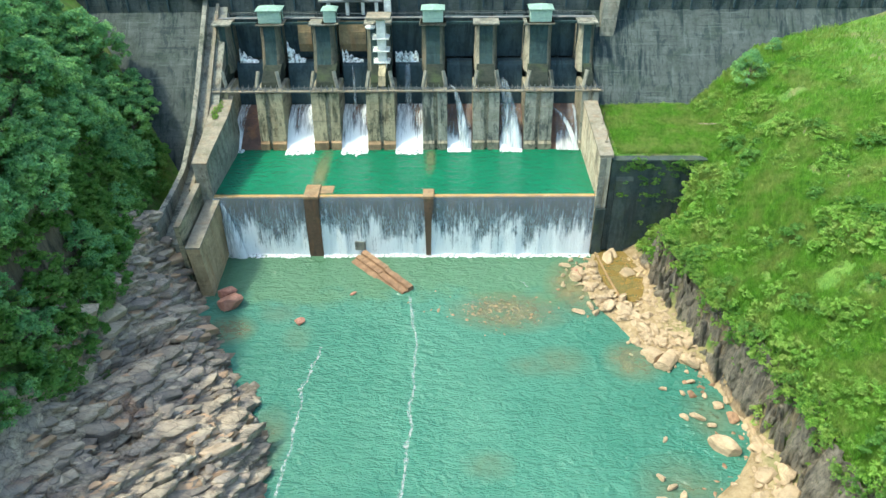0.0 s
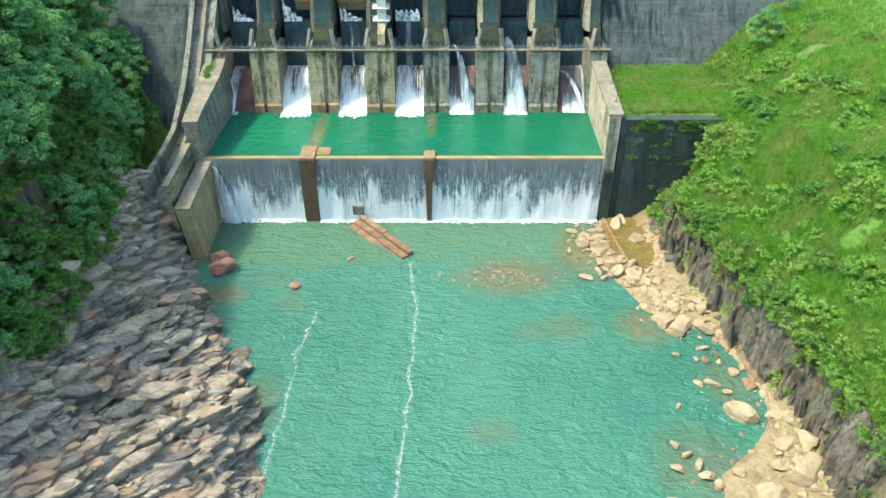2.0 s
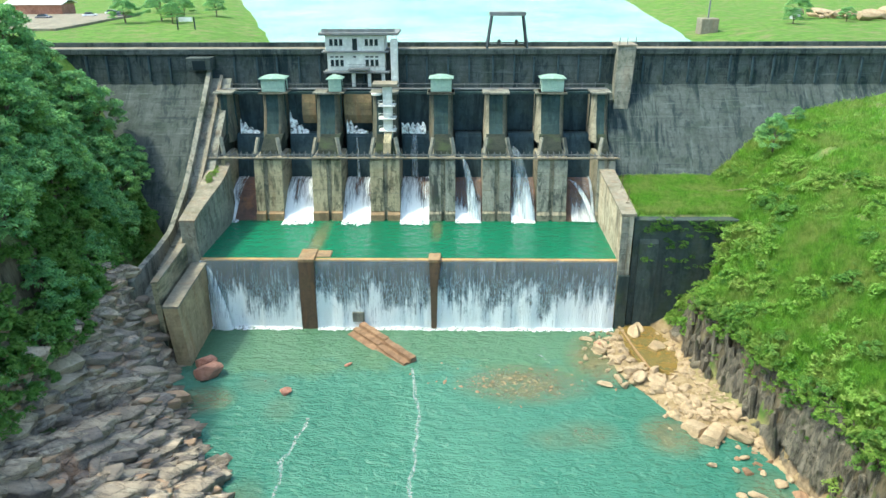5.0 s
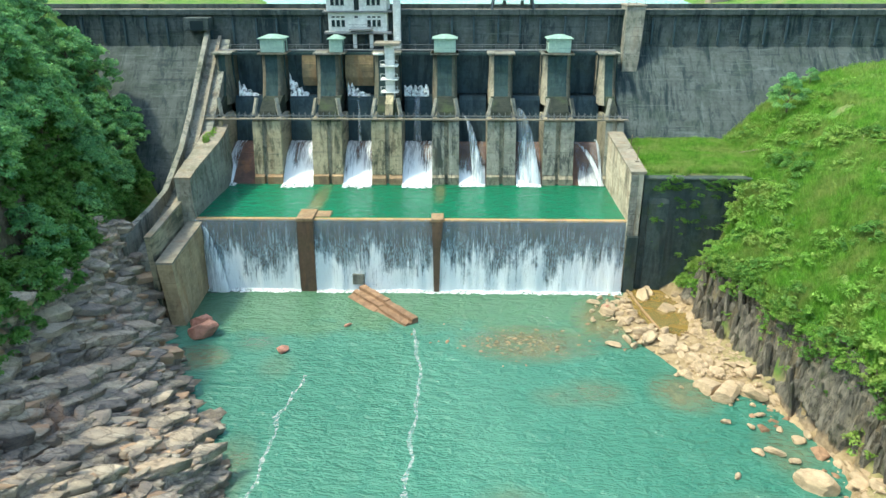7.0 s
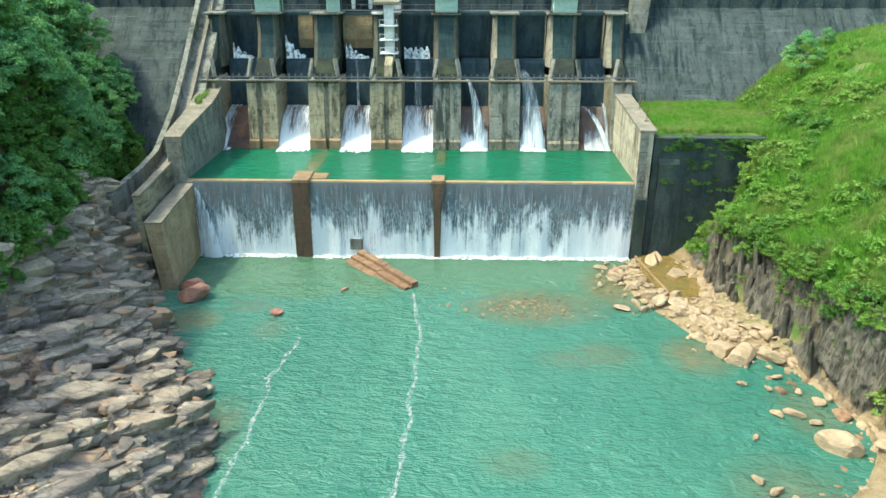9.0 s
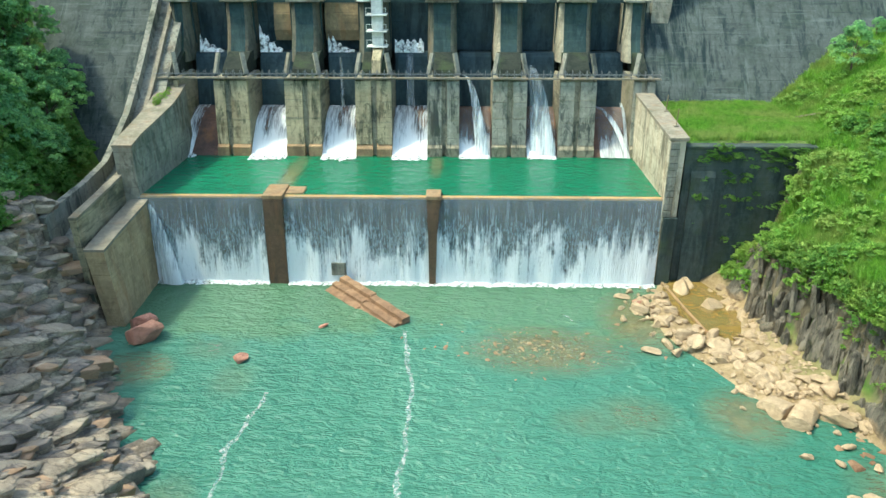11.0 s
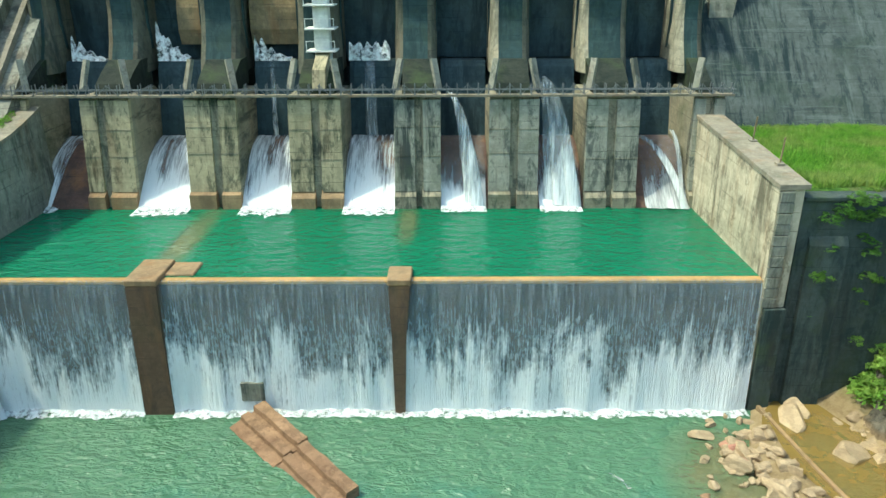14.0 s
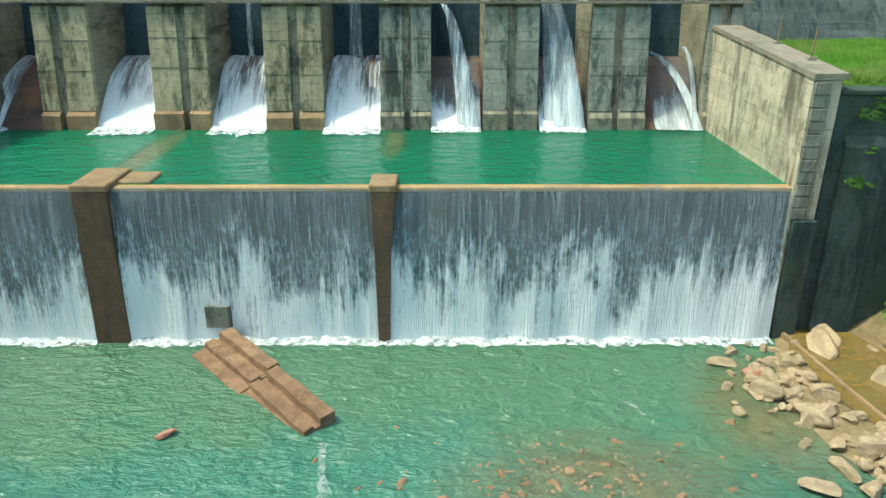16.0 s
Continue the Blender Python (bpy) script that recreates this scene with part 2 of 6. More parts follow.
def bank_rock():
    """Bedded rock: thin beds, warm and purple-grey patches, pale scoured tops, rust."""
    m = Mat("bedded_bank_rock", 0.82, 0.25)
    bed = (0.35, 0.75, 1.9)
    c = m.mix(m.noise(0.5, 7, 0.7, bed, 0.38, 0.62, 0.6), (0.28, 0.225, 0.165), (0.58, 0.46, 0.315))
    c = m.mix(m.math("MULTIPLY", m.noise(0.16, 5, 0.65, lo=0.47, hi=0.6), 0.7), c, (0.36, 0.31, 0.265))
    c = m.mix(m.math("MULTIPLY", m.noise(0.22, 6, 0.7, (1, 1.6, 1), 0.53, 0.64, 0.5), 0.75), c, (0.70, 0.59, 0.42))
    c = m.mix(m.math("MULTIPLY", m.noise(0.19, 6, 0.7, (1.3, 1, 1), 0.58, 0.68, 0.4), 0.75), c, (0.46, 0.26, 0.14))
    edge, tone = m.slabs(0.5, (0.55, 1.3, 1.6))
    c = m.mix(m.math("MULTIPLY", tone, 0.35), c, (0.28, 0.235, 0.20))
    c = m.mix(m.math("MULTIPLY", edge, 0.5), c, (0.06, 0.05, 0.045))
    split = m.noise(0.8, 4, 0.6, (0.4, 1.25, 2.2), 0.48, 0.52, 0.8)
    hair = m.math("SUBTRACT", 1.0, m.math("ABSOLUTE", m.math("SUBTRACT", m.math("MULTIPLY", split, 2.0), 1.0)))
    c = m.mix(m.math("MULTIPLY", hair, 0.55), c, (0.07, 0.06, 0.055))
    c = m.mix(m.math("MULTIPLY", m.noise(5, 5, 0.75, lo=0.52, hi=0.72), 0.35), c, (0.56, 0.48, 0.37))
    tone = m.island()
    c = m.mix(m.math("MULTIPLY", m.ramp(tone, 0.40, 0.25), 0.5), c, (0.17, 0.145, 0.13))
    c = m.mix(m.math("MULTIPLY", m.ramp(tone, 0.70, 0.85), 0.4), c, (0.66, 0.53, 0.36))
    c = m.mix(m.math("MULTIPLY", m.ramp(tone, 0.90, 0.93), 0.55), c, (0.50, 0.27, 0.14))
    low = m.ramp(m.math("ADD", m.axis("Z"), m.math("MULTIPLY", m.noise(0.8, 3), 0.4)), 0.2, 0.75, 0.7, 0.0)
    c = m.mix(low, c, (0.12, 0.095, 0.06))
    m.color(c)
    m.bump(m.math("SUBTRACT", m.noise(2.6, 8, 0.75, (0.6, 1.2, 1.8), 0.2, 0.8), m.math("MULTIPLY", hair, 0.5)), 0.8, 0.22)
    return m.m


BANKROCK = bank_rock()


def cliff_rock():
    """Dark jointed rock, tan in places, bleached where floods scour its foot."""
    m = Mat("dark_cliff_rock", 0.85, 0.25)
    m.geo = m.n.new("ShaderNodeNewGeometry").outputs["Position"]
    up = (1, 1, 0.22)
    c = m.mix(m.noise(0.8, 7, 0.72, up, 0.38, 0.62, 0.4), (0.085, 0.08, 0.066), (0.28, 0.25, 0.19))
    c = m.mix(m.math("MULTIPLY", m.noise(0.22, 5, 0.65, (1, 1, 0.6), 0.54, 0.66), 0.6), c, (0.25, 0.20, 0.13))
    c = m.mix(m.math("MULTIPLY", m.noise(0.5, 6, 0.7, (1, 1, 0.4), 0.54, 0.66), 0.7), c, (0.075, 0.10, 0.035))
    split = m.noise(1.7, 6, 0.7, (1, 1, 0.12), 0.47, 0.52, 0.5)
    hair = m.math("SUBTRACT", 1.0, m.math("ABSOLUTE", m.math("SUBTRACT", m.math("MULTIPLY", split, 2.0), 1.0)))
    c = m.mix(m.math("MULTIPLY", hair, 0.7), c, (0.018, 0.018, 0.016))
    foot = m.ramp(m.math("ADD", m.axis("Z"), m.math("MULTIPLY", m.noise(0.3, 4, 0.6), -1.6)), -0.2, 0.9, 1.0, 0.0)
    c = m.mix(m.math("MULTIPLY", foot, 0.85), c, m.mix(m.noise(1.2, 6, 0.7), (0.26, 0.18, 0.10), (0.50, 0.37, 0.22)))
    c = m.mix(m.math("MULTIPLY", m.each(), 0.3), c, (0.06, 0.058, 0.05))
    m.color(c)
    m.bump(m.math("SUBTRACT", m.noise(3.0, 7, 0.75, (1, 1, 0.4), 0.2, 0.8), m.math("MULTIPLY", hair, 0.6)), 0.8, 0.2)
    return m.m


CLIFFROCK = cliff_rock()
TANROCK = rock("tan_boulder", (0.32, 0.23, 0.135), (0.54, 0.42, 0.27), (0.42, 0.285, 0.155), 0.6, (1, 1, 1), False, 0.18)
REDROCK = rock("red_boulder", (0.38, 0.17, 0.115), (0.52, 0.28, 0.20), (0.42, 0.20, 0.13), 0.8, (1, 1, 1), False, 0.18)
SLABROCK = rock("brown_fallen_concrete", (0.22, 0.13, 0.075), (0.37, 0.235, 0.14), (0.18, 0.10, 0.06), 0.5, (1, 1, 1), False, 0.18)


def earth():
    m = Mat("earth_and_undergrowth", 0.95, 0.1)
    c = m.mix(m.noise(0.5, 6, 0.7), (0.07, 0.16, 0.03), (0.15, 0.27, 0.052))
    c = m.mix(m.math("MULTIPLY", m.noise(0.2, 6, 0.7, lo=0.48, hi=0.66), 0.8), c, (0.22, 0.20, 0.10))
    steep = m.ramp(m.up(), 0.35, 0.62, 1.0, 0.0)
    c = m.mix(steep, c, m.mix(m.noise(0.8, 5, 0.7, (1, 1, 0.25)), (0.06, 0.055, 0.04), (0.24, 0.20, 0.13)))
    sand = m.ramp(m.axis("Z"), 1.2, 3.2, 1.0, 0.0)
    c = m.mix(sand, c, m.mix(m.noise(0.7, 6, 0.7), (0.26, 0.19, 0.10), (0.44, 0.34, 0.20)))
    bed = m.ramp(m.axis("Z"), -0.8, -0.05, 1.0, 0.0)
    c = m.mix(bed, c, m.mix(m.noise(0.9, 5, 0.7), (0.22, 0.13, 0.055), (0.42, 0.28, 0.14)))
    m.color(c)
    m.bump(m.noise(2.0, 7, 0.75, lo=0.2, hi=0.8), 0.9, 0.3)
    return m.m


EARTH = earth()


def leafy(name, a, b, c_, shine=0.35):
    m = Mat(name, 0.55, shine)
    c = m.mix(m.island(), a, b)
    c = m.mix(m.math("MULTIPLY", m.noise(0.22, 4, 0.6, lo=0.42, hi=0.62), 0.65), c, c_)
    c = m.mix(m.math("MULTIPLY", m.noise(1.1, 4, 0.7, lo=0.47, hi=0.62), 0.6), c, tuple(v * 0.55 for v in a))
    c = m.mix(m.math("MULTIPLY", m.each(), 0.35), c, a)
    m.color(c)
    tr = m.n.new("ShaderNodeBsdfTranslucent")
    m.l.new(c, tr.inputs["Color"])
    mx = m.n.new("ShaderNodeMixShader")
    mx.inputs[0].default_value = 0.48
    m.l.new(m.b.outputs[0], mx.inputs[1])
    m.l.new(tr.outputs[0], mx.inputs[2])
    m.l.new(mx.outputs[0], m.n["Material Output"].inputs["Surface"])
    return m.m


LEAF = leafy("tree_leaves", (0.13, 0.32, 0.13), (0.29, 0.57, 0.19), (0.44, 0.66, 0.15))
GRASS = leafy("rank_grass", (0.14, 0.34, 0.045), (0.33, 0.58, 0.085), (0.44, 0.44, 0.16), 0.2)
DARKSHRUB = leafy("dark_shrub_leaves", (0.08, 0.21, 0.04), (0.18, 0.36, 0.07), (0.27, 0.40, 0.09), 0.2)
SHRUB = leafy("shrub_leaves", (0.13, 0.30, 0.045), (0.31, 0.52, 0.09), (0.42, 0.47, 0.14), 0.2)
BARK = concrete("grey_bark", (0.16, 0.13, 0.09), (0.05, 0.04, 0.03), 0.3, 0.5)
DEADWOOD = concrete("bleached_wood", (0.38, 0.31, 0.22), (0.15, 0.12, 0.09), 0.05, 0.3)


def water(name, deep, pale, scale, shoals=(), wave=0.5, bank=(0.34, 0.25, 0.11), murky=None):
    """Turbid green water: ripples, drifting tones, and shoals where the bed shows through. shoals: x, y, half widths, depth of effect."""
    m = Mat(name, 0.16, 0.5)
    m.b.inputs["IOR"].default_value = 1.33
    c = m.mix(m.noise(0.035, 5, 0.6, (1, 0.6, 1), 0.35, 0.65), deep, pale)
    c = m.mix(m.math("MULTIPLY", m.noise(0.25, 5, 0.7, (1, 0.5, 1), 0.45, 0.7), 0.35), c, tuple(v * 1.18 for v in pale))
    if murky:
        far = m.ramp(m.math("ADD", m.axis("Y"), m.math("MULTIPLY", m.noise(0.12, 4, 0.6), 7.0)), 95.0, 100.0)
        c = m.mix(m.math("MULTIPLY", far, 0.75), c, murky)
    show = None
    for x, y, rx, ry, k in shoals:
        dx = m.math("DIVIDE", m.math("SUBTRACT", m.axis("X"), x), rx)
        dy = m.math("DIVIDE", m.math("SUBTRACT", m.axis("Y"), y), ry)
        d = m.math("SQRT", m.math("ADD", m.math("MULTIPLY", dx, dx), m.math("MULTIPLY", dy, dy)))
        v = m.math("MULTIPLY", m.ramp(d, 0.35, 1.0, 1.0, 0.0), k)
        show = v if show is None else m.math("MAXIMUM", show, v)
    if show is not None:
        show = m.math("MULTIPLY", show, m.ramp(m.noise(0.45, 5, 0.65, lo=0.3, hi=0.7), 0, 1, 0.45, 1.15))
        show = m.math("MINIMUM", show, 0.95)
        m.put(m.math("SUBTRACT", 1.0, m.math("MULTIPLY", show, 0.75)), "Alpha")
        c = m.mix(m.math("MULTIPLY", show, 0.7), c, bank)
    m.color(c)
    n1 = m.noise(scale, 3, 0.55, (0.55, 1.0, 1), 0.2, 0.8, 0.6)
    n2 = m.noise(scale * 3.3, 3, 0.5, (0.6, 1.0, 1), 0.2, 0.8, 0.4)
    m.bump(m.math("ADD", n1, m.math("MULTIPLY", n2, 0.35)), wave, 1.0)
    return m.m


RIVER = water("turquoise_river", (0.036, 0.148, 0.104), (0.066, 0.190, 0.132), 0.9, SHOALS, wave=0.6, murky=(0.082, 0.168, 0.088))
POOL = water("green_stilling_pool", (0.005, 0.105, 0.05), (0.012, 0.15, 0.075), 0.8, ((-21.8, 117, 1.7, 12, 0.55), (-2.1, 121, 1.4, 7, 0.4)), 0.42)
# the reservoir's pale tone has the sky's reflection painted into it
LAKE = water("sky_pale_reservoir", (0.08, 0.30, 0.235), (0.30, 0.46, 0.38), 0.3, (), 0.2)
BROWNPOOL = water("amber_rock_pool", (0.14, 0.092, 0.016), (0.23, 0.155, 0.035), 0.6, ((31.5, 100, 9, 12, 0.5),), 0.1)


def falling(name, cover, white_low, z_top, z_low, sx=1.0, sheet=0.0):
    """White falling water: thin threads above, solid froth below."""
    m = Mat(name, 0.45, 0.3)
    fall = m.ramp(m.axis("Z"), z_low, z_top, 1.0, 0.0)
    thread = m.math("MULTIPLY", m.math("ADD", m.noise(3.2, 4, 0.65, (sx, 0.09, 0.07), 0.36, 0.62), m.noise(9.5, 3, 0.6, (sx, 0.06, 0.05), 0.36, 0.64)), 0.55)
    broad = m.noise(0.55, 5, 0.65, (sx, 0.2, 0.24), 0.28, 0.60)
    froth = m.math("MULTIPLY", m.math("POWER", fall, 1.5), white_low)
    a = m.math("ADD", m.math("MULTIPLY", m.math("POWER", thread, 1.6), cover * 1.5), m.math("MULTIPLY", broad, froth))
    a = m.math("ADD", a, m.math("MULTIPLY", m.ramp(m.math("ADD", fall, m.math("MULTIPLY", broad, 0.35)), 0.75, 1.05), white_low * 0.6))
    if sheet:
        a = m.math("ADD", a, m.math("MULTIPLY", m.noise(0.5, 4, 0.6, (sx, 0.15, 0.15), 0.4, 0.6), sheet))
    m.color(m.mix(m.math("MINIMUM", a, 1.0), (0.36, 0.46, 0.51), (0.76, 0.80, 0.80)))
    m.put(m.math("MINIMUM", m.math("MULTIPLY", a, m.ramp(thread, 0, 1, 0.72, 1.0)), 0.97), "Alpha")
    m.bump(thread, 0.5, 0.15)
    return m.m


def veil(name, z_top, z_low):
    """Water over the weir: a glassy sheet, then beads and threads, then plumes of froth."""
    m = Mat(name, 0.4, 0.35)
    fall = m.ramp(m.axis("Z"), z_low, z_top, 1.0, 0.0)
    fine = m.noise(7.5, 4, 0.6, (1, 0.1, 0.035), 0.42, 0.62)
    beads = m.noise(6.0, 4, 0.7, (1, 0.3, 0.30), 0.46, 0.62)
    plume = m.noise(0.30, 7, 0.68, (1.0, 0.3, 0.45), 0.32, 0.68, 0.6)
    streaky = m.noise(1.9, 5, 0.65, (1.0, 0.1, 0.09), 0.35, 0.65)
    height = m.math("ADD", fall, m.math("MULTIPLY", m.math("SUBTRACT", plume, 0.5), 0.62))
    white = m.ramp(m.math("ADD", height, m.math("MULTIPLY", m.math("SUBTRACT", streaky, 0.5), 0.30)), 0.40, 0.86)
    thin = m.math("ADD", m.ramp(fine, 0, 1, 0.14, 0.34), m.math("MULTIPLY", m.math("MULTIPLY", beads, m.ramp(fall, 0.12, 0.4)), 0.34))
    thin = m.math("ADD", thin, m.math("MULTIPLY", m.math("MULTIPLY", streaky, m.ramp(fall, 0.0, 0.5)), 0.22))
    a = m.math("ADD", thin, m.math("MULTIPLY", white, m.ramp(fine, 0, 1, 0.62, 1.0)))
    m.color(m.mix(m.ramp(m.math("ADD", white, m.math("MULTIPLY", fine, 0.25)), 0.0, 0.7), (0.33, 0.46, 0.52), (0.84, 0.88, 0.88)))
    m.put(m.math("MINIMUM", a, 0.97), "Alpha")
    m.bump(m.math("ADD", fine, plume), 0.5, 0.15)
    return m.m


NAPPE = veil("weir_nappe", 11.6, 0.0)
CHUTE = falling("chute_water", 0.45, 0.85, 17.6, 11.8, sheet=0.55)
FOOT = falling("chute_foot_water", 0.22, 1.5, 16.2, 11.9)
JET = falling("spouting_water", 0.26, 0.7, 23.5, 11.5)
SPOUT = falling("weir_spout", 0.55, 0.6, 11.6, 1.0)
FILM = falling("thin_water_film", 0.16, 0.5, 18.0, 12.0)


def froth(name="white_foam", low=0.34, most=1.0):
    m = Mat(name, 0.7, 0.2)
    m.color(m.mix(m.noise(1.5, 4, 0.6), (0.72, 0.82, 0.80), (0.93, 0.96, 0.95)))
    m.put(m.math("MULTIPLY", m.noise(1.8, 5, 0.7, lo=low, hi=low + 0.22), most), "Alpha")
    m.bump(m.noise(3, 4, 0.7), 0.7, 0.2)
    return m.m


FOAM = froth()
THINFOAM = froth("thin_foam", 0.34, 0.30)


# ---- building tools ----
def linked(name, bm, material, parent=None, smooth=False):
    me = bpy.data.meshes.new(name)
    bm.to_mesh(me)
    bm.free()
    me.materials.append(material)
    if smooth:
        me.shade_smooth()
    ob = new(name, me)
    if parent is not None:
        ob.parent = parent
    return ob


def part(name, bm, material, parent, label="", smooth=False):
    ob = linked(name, bm, material, parent, smooth)
    return tagged(ob, label) if label else ob


def shared(name, me, parent, m=None):
    """One more object on a mesh that exists."""
    ob = new(name, me)
    ob.parent = parent
    if m is not None:
        ob.matrix_basis = m
    return ob


def thing(name, label, category, group="", kind="", at=(0, 0, 0)):
    ob = new(name)
    ob.location = at
    return tagged(ob, label, category, group, kind)


def box(x0, x1, y0, y1, z0, z1, bevel=0.0, bm=None):
    bm = bm or bmesh.new()
    r = bmesh.ops.create_cube(bm, size=1, matrix=Matrix.Translation(((x0 + x1) / 2, (y0 + y1) / 2, (z0 + z1) / 2)) @ Matrix.Diagonal((x1 - x0, y1 - y0, z1 - z0, 1)))
    if bevel:
        es = list({e for v in r["verts"] for e in v.link_edges})
        bmesh.ops.bevel(bm, geom=es, offset=bevel, segments=1, affect="EDGES")
    return bm


def prism(profile, x0, x1, bm=None):
    """A profile of (y, z) points, drawn out along x."""
    bm = bm or bmesh.new()
    a = [bm.verts.new((x0, y, z)) for y, z in profile]
    b = [bm.verts.new((x1, y, z)) for y, z in profile]
    n = len(profile)
    bm.faces.new(a)
    bm.faces.new(b[::-1])
    for i in range(n):
        bm.faces.new((a[i], b[i], b[(i + 1) % n], a[(i + 1) % n]))
    bmesh.ops.recalc_face_normals(bm, faces=bm.faces)
    return bm


def along(sections, bm=None):
    """Joins rings of equal length, each a list of (x, y, z), into a closed solid."""
    bm = bm or bmesh.new()
    rings = [[bm.verts.new(p) for p in s] for s in sections]
    n = len(rings[0])
    for r, q in zip(rings, rings[1:]):
        for i in range(n):
            bm.faces.new((r[i], q[i], q[(i + 1) % n], r[(i + 1) % n]))
    bm.faces.new(rings[0])
    bm.faces.new(rings[-1][::-1])
    bmesh.ops.recalc_face_normals(bm, faces=bm.faces)
    return bm


def bar(a, b, w, h=None, bm=None):
    """A straight bar of section w x h from a to b."""
    bm = bm or bmesh.new()
    a, b = Vector(a), Vector(b)
    q = (b - a).to_track_quat("Z", "Y").to_matrix().to_4x4()
    bmesh.ops.create_cube(bm, size=1, matrix=Matrix.Translation((a + b) / 2) @ q @ Matrix.Diagonal((w, h or w, (b - a).length, 1)))
    return bm


def lattice(us, vs, f, bm=None):
    """An open sheet of points f(u, v)."""
    bm = bm or bmesh.new()
    g = [[bm.verts.new(f(u, v)) for v in vs] for u in us]
    for i in range(len(us) - 1):
        for j in range(len(vs) - 1):
            bm.faces.new((g[i][j], g[i + 1][j], g[i + 1][j + 1], g[i][j + 1]))
    return bm


def value_noise(x, y, seed=0):
    """Smooth noise from 0 to 1 over numpy arrays."""
    xi, yi = np.floor(x).astype(np.int64), np.floor(y).astype(np.int64)
    fx, fy = x - xi, y - yi
    fx, fy = fx * fx * (3 - 2 * fx), fy * fy * (3 - 2 * fy)

    def h(i, j):
        k = (i * 374761393 + j * 668265263 + seed * 1442695041) & 0x7FFFFFFF
        k = ((k ^ (k >> 13)) * 1274126177) & 0x7FFFFFFF
        return ((k ^ (k >> 16)) & 0xFFFF) / 65535.0

    return (h(xi, yi) * (1 - fx) + h(xi + 1, yi) * fx) * (1 - fy) + (h(xi, yi + 1) * (1 - fx) + h(xi + 1, yi + 1) * fx) * fy


def fbm(x, y, octaves=4, seed=0):
    s, a, t = 0.0, 1.0, 0.0
    for o in range(octaves):
        s, t = s + a * value_noise(x * 2**o, y * 2**o, seed + o), t + a
        a *= 0.5
    return s / t


def mesh_object(name, co, faces, material, parent=None, smooth=False):
    """A mesh from numpy arrays; faces all of one length."""
    me = bpy.data.meshes.new(name)
    faces = np.asarray(faces, dtype=np.int32)
    me.vertices.add(len(co))
    me.vertices.foreach_set("co", np.asarray(co, dtype=np.float32).ravel())
    k = faces.shape[1]
    me.loops.add(faces.size)
    me.loops.foreach_set("vertex_index", faces.ravel())
    me.polygons.add(len(faces))
    me.polygons.foreach_set("loop_start", np.arange(0, faces.size, k, dtype=np.int32))
    me.update(calc_edges=True)
    me.validate()
    me.materials.append(material)
    if smooth:
        me.shade_smooth()
    ob = new(name, me)
    if parent is not None:
        ob.parent = parent
    return ob


def grid_faces(n, m):
    i, j = np.meshgrid(np.arange(n - 1), np.arange(m - 1), indexing="ij")
    a = (i * m + j).ravel()
    return np.stack((a, a + m, a + m + 1, a + 1), 1)


# ---- the lie of the land ----
def line(y, pts):
    ys, xs = zip(*sorted(pts))
    return np.interp(y, ys, xs)


def left_shore(y):
    return line(y, ((-400, -16), (30, -17), (50, -19), (58.6, -21), (66, -24.8), (70.4, -25.8), (73, -27.7), (79, -30.3), (85, -33.7), (89, -38), (95, -39.5), (108, -41)))


def right_foot(y):
    return line(y, ((-400, 38), (30, 41), (45, 43), (55, 43), (65, 42), (72, 40), (79, 38.5), (92, 36), (107, 35)))


def right_water(y):
    return line(y, ((-400, 28), (40, 29), (54, 32), (58, 37), (62, 40.3), (66, 41.2), (72, 39.8), (77, 37.8), (79.5, 34.0), (81, 31), (87, 27.5), (94, 24.5), (100, 24), (107, 27)))


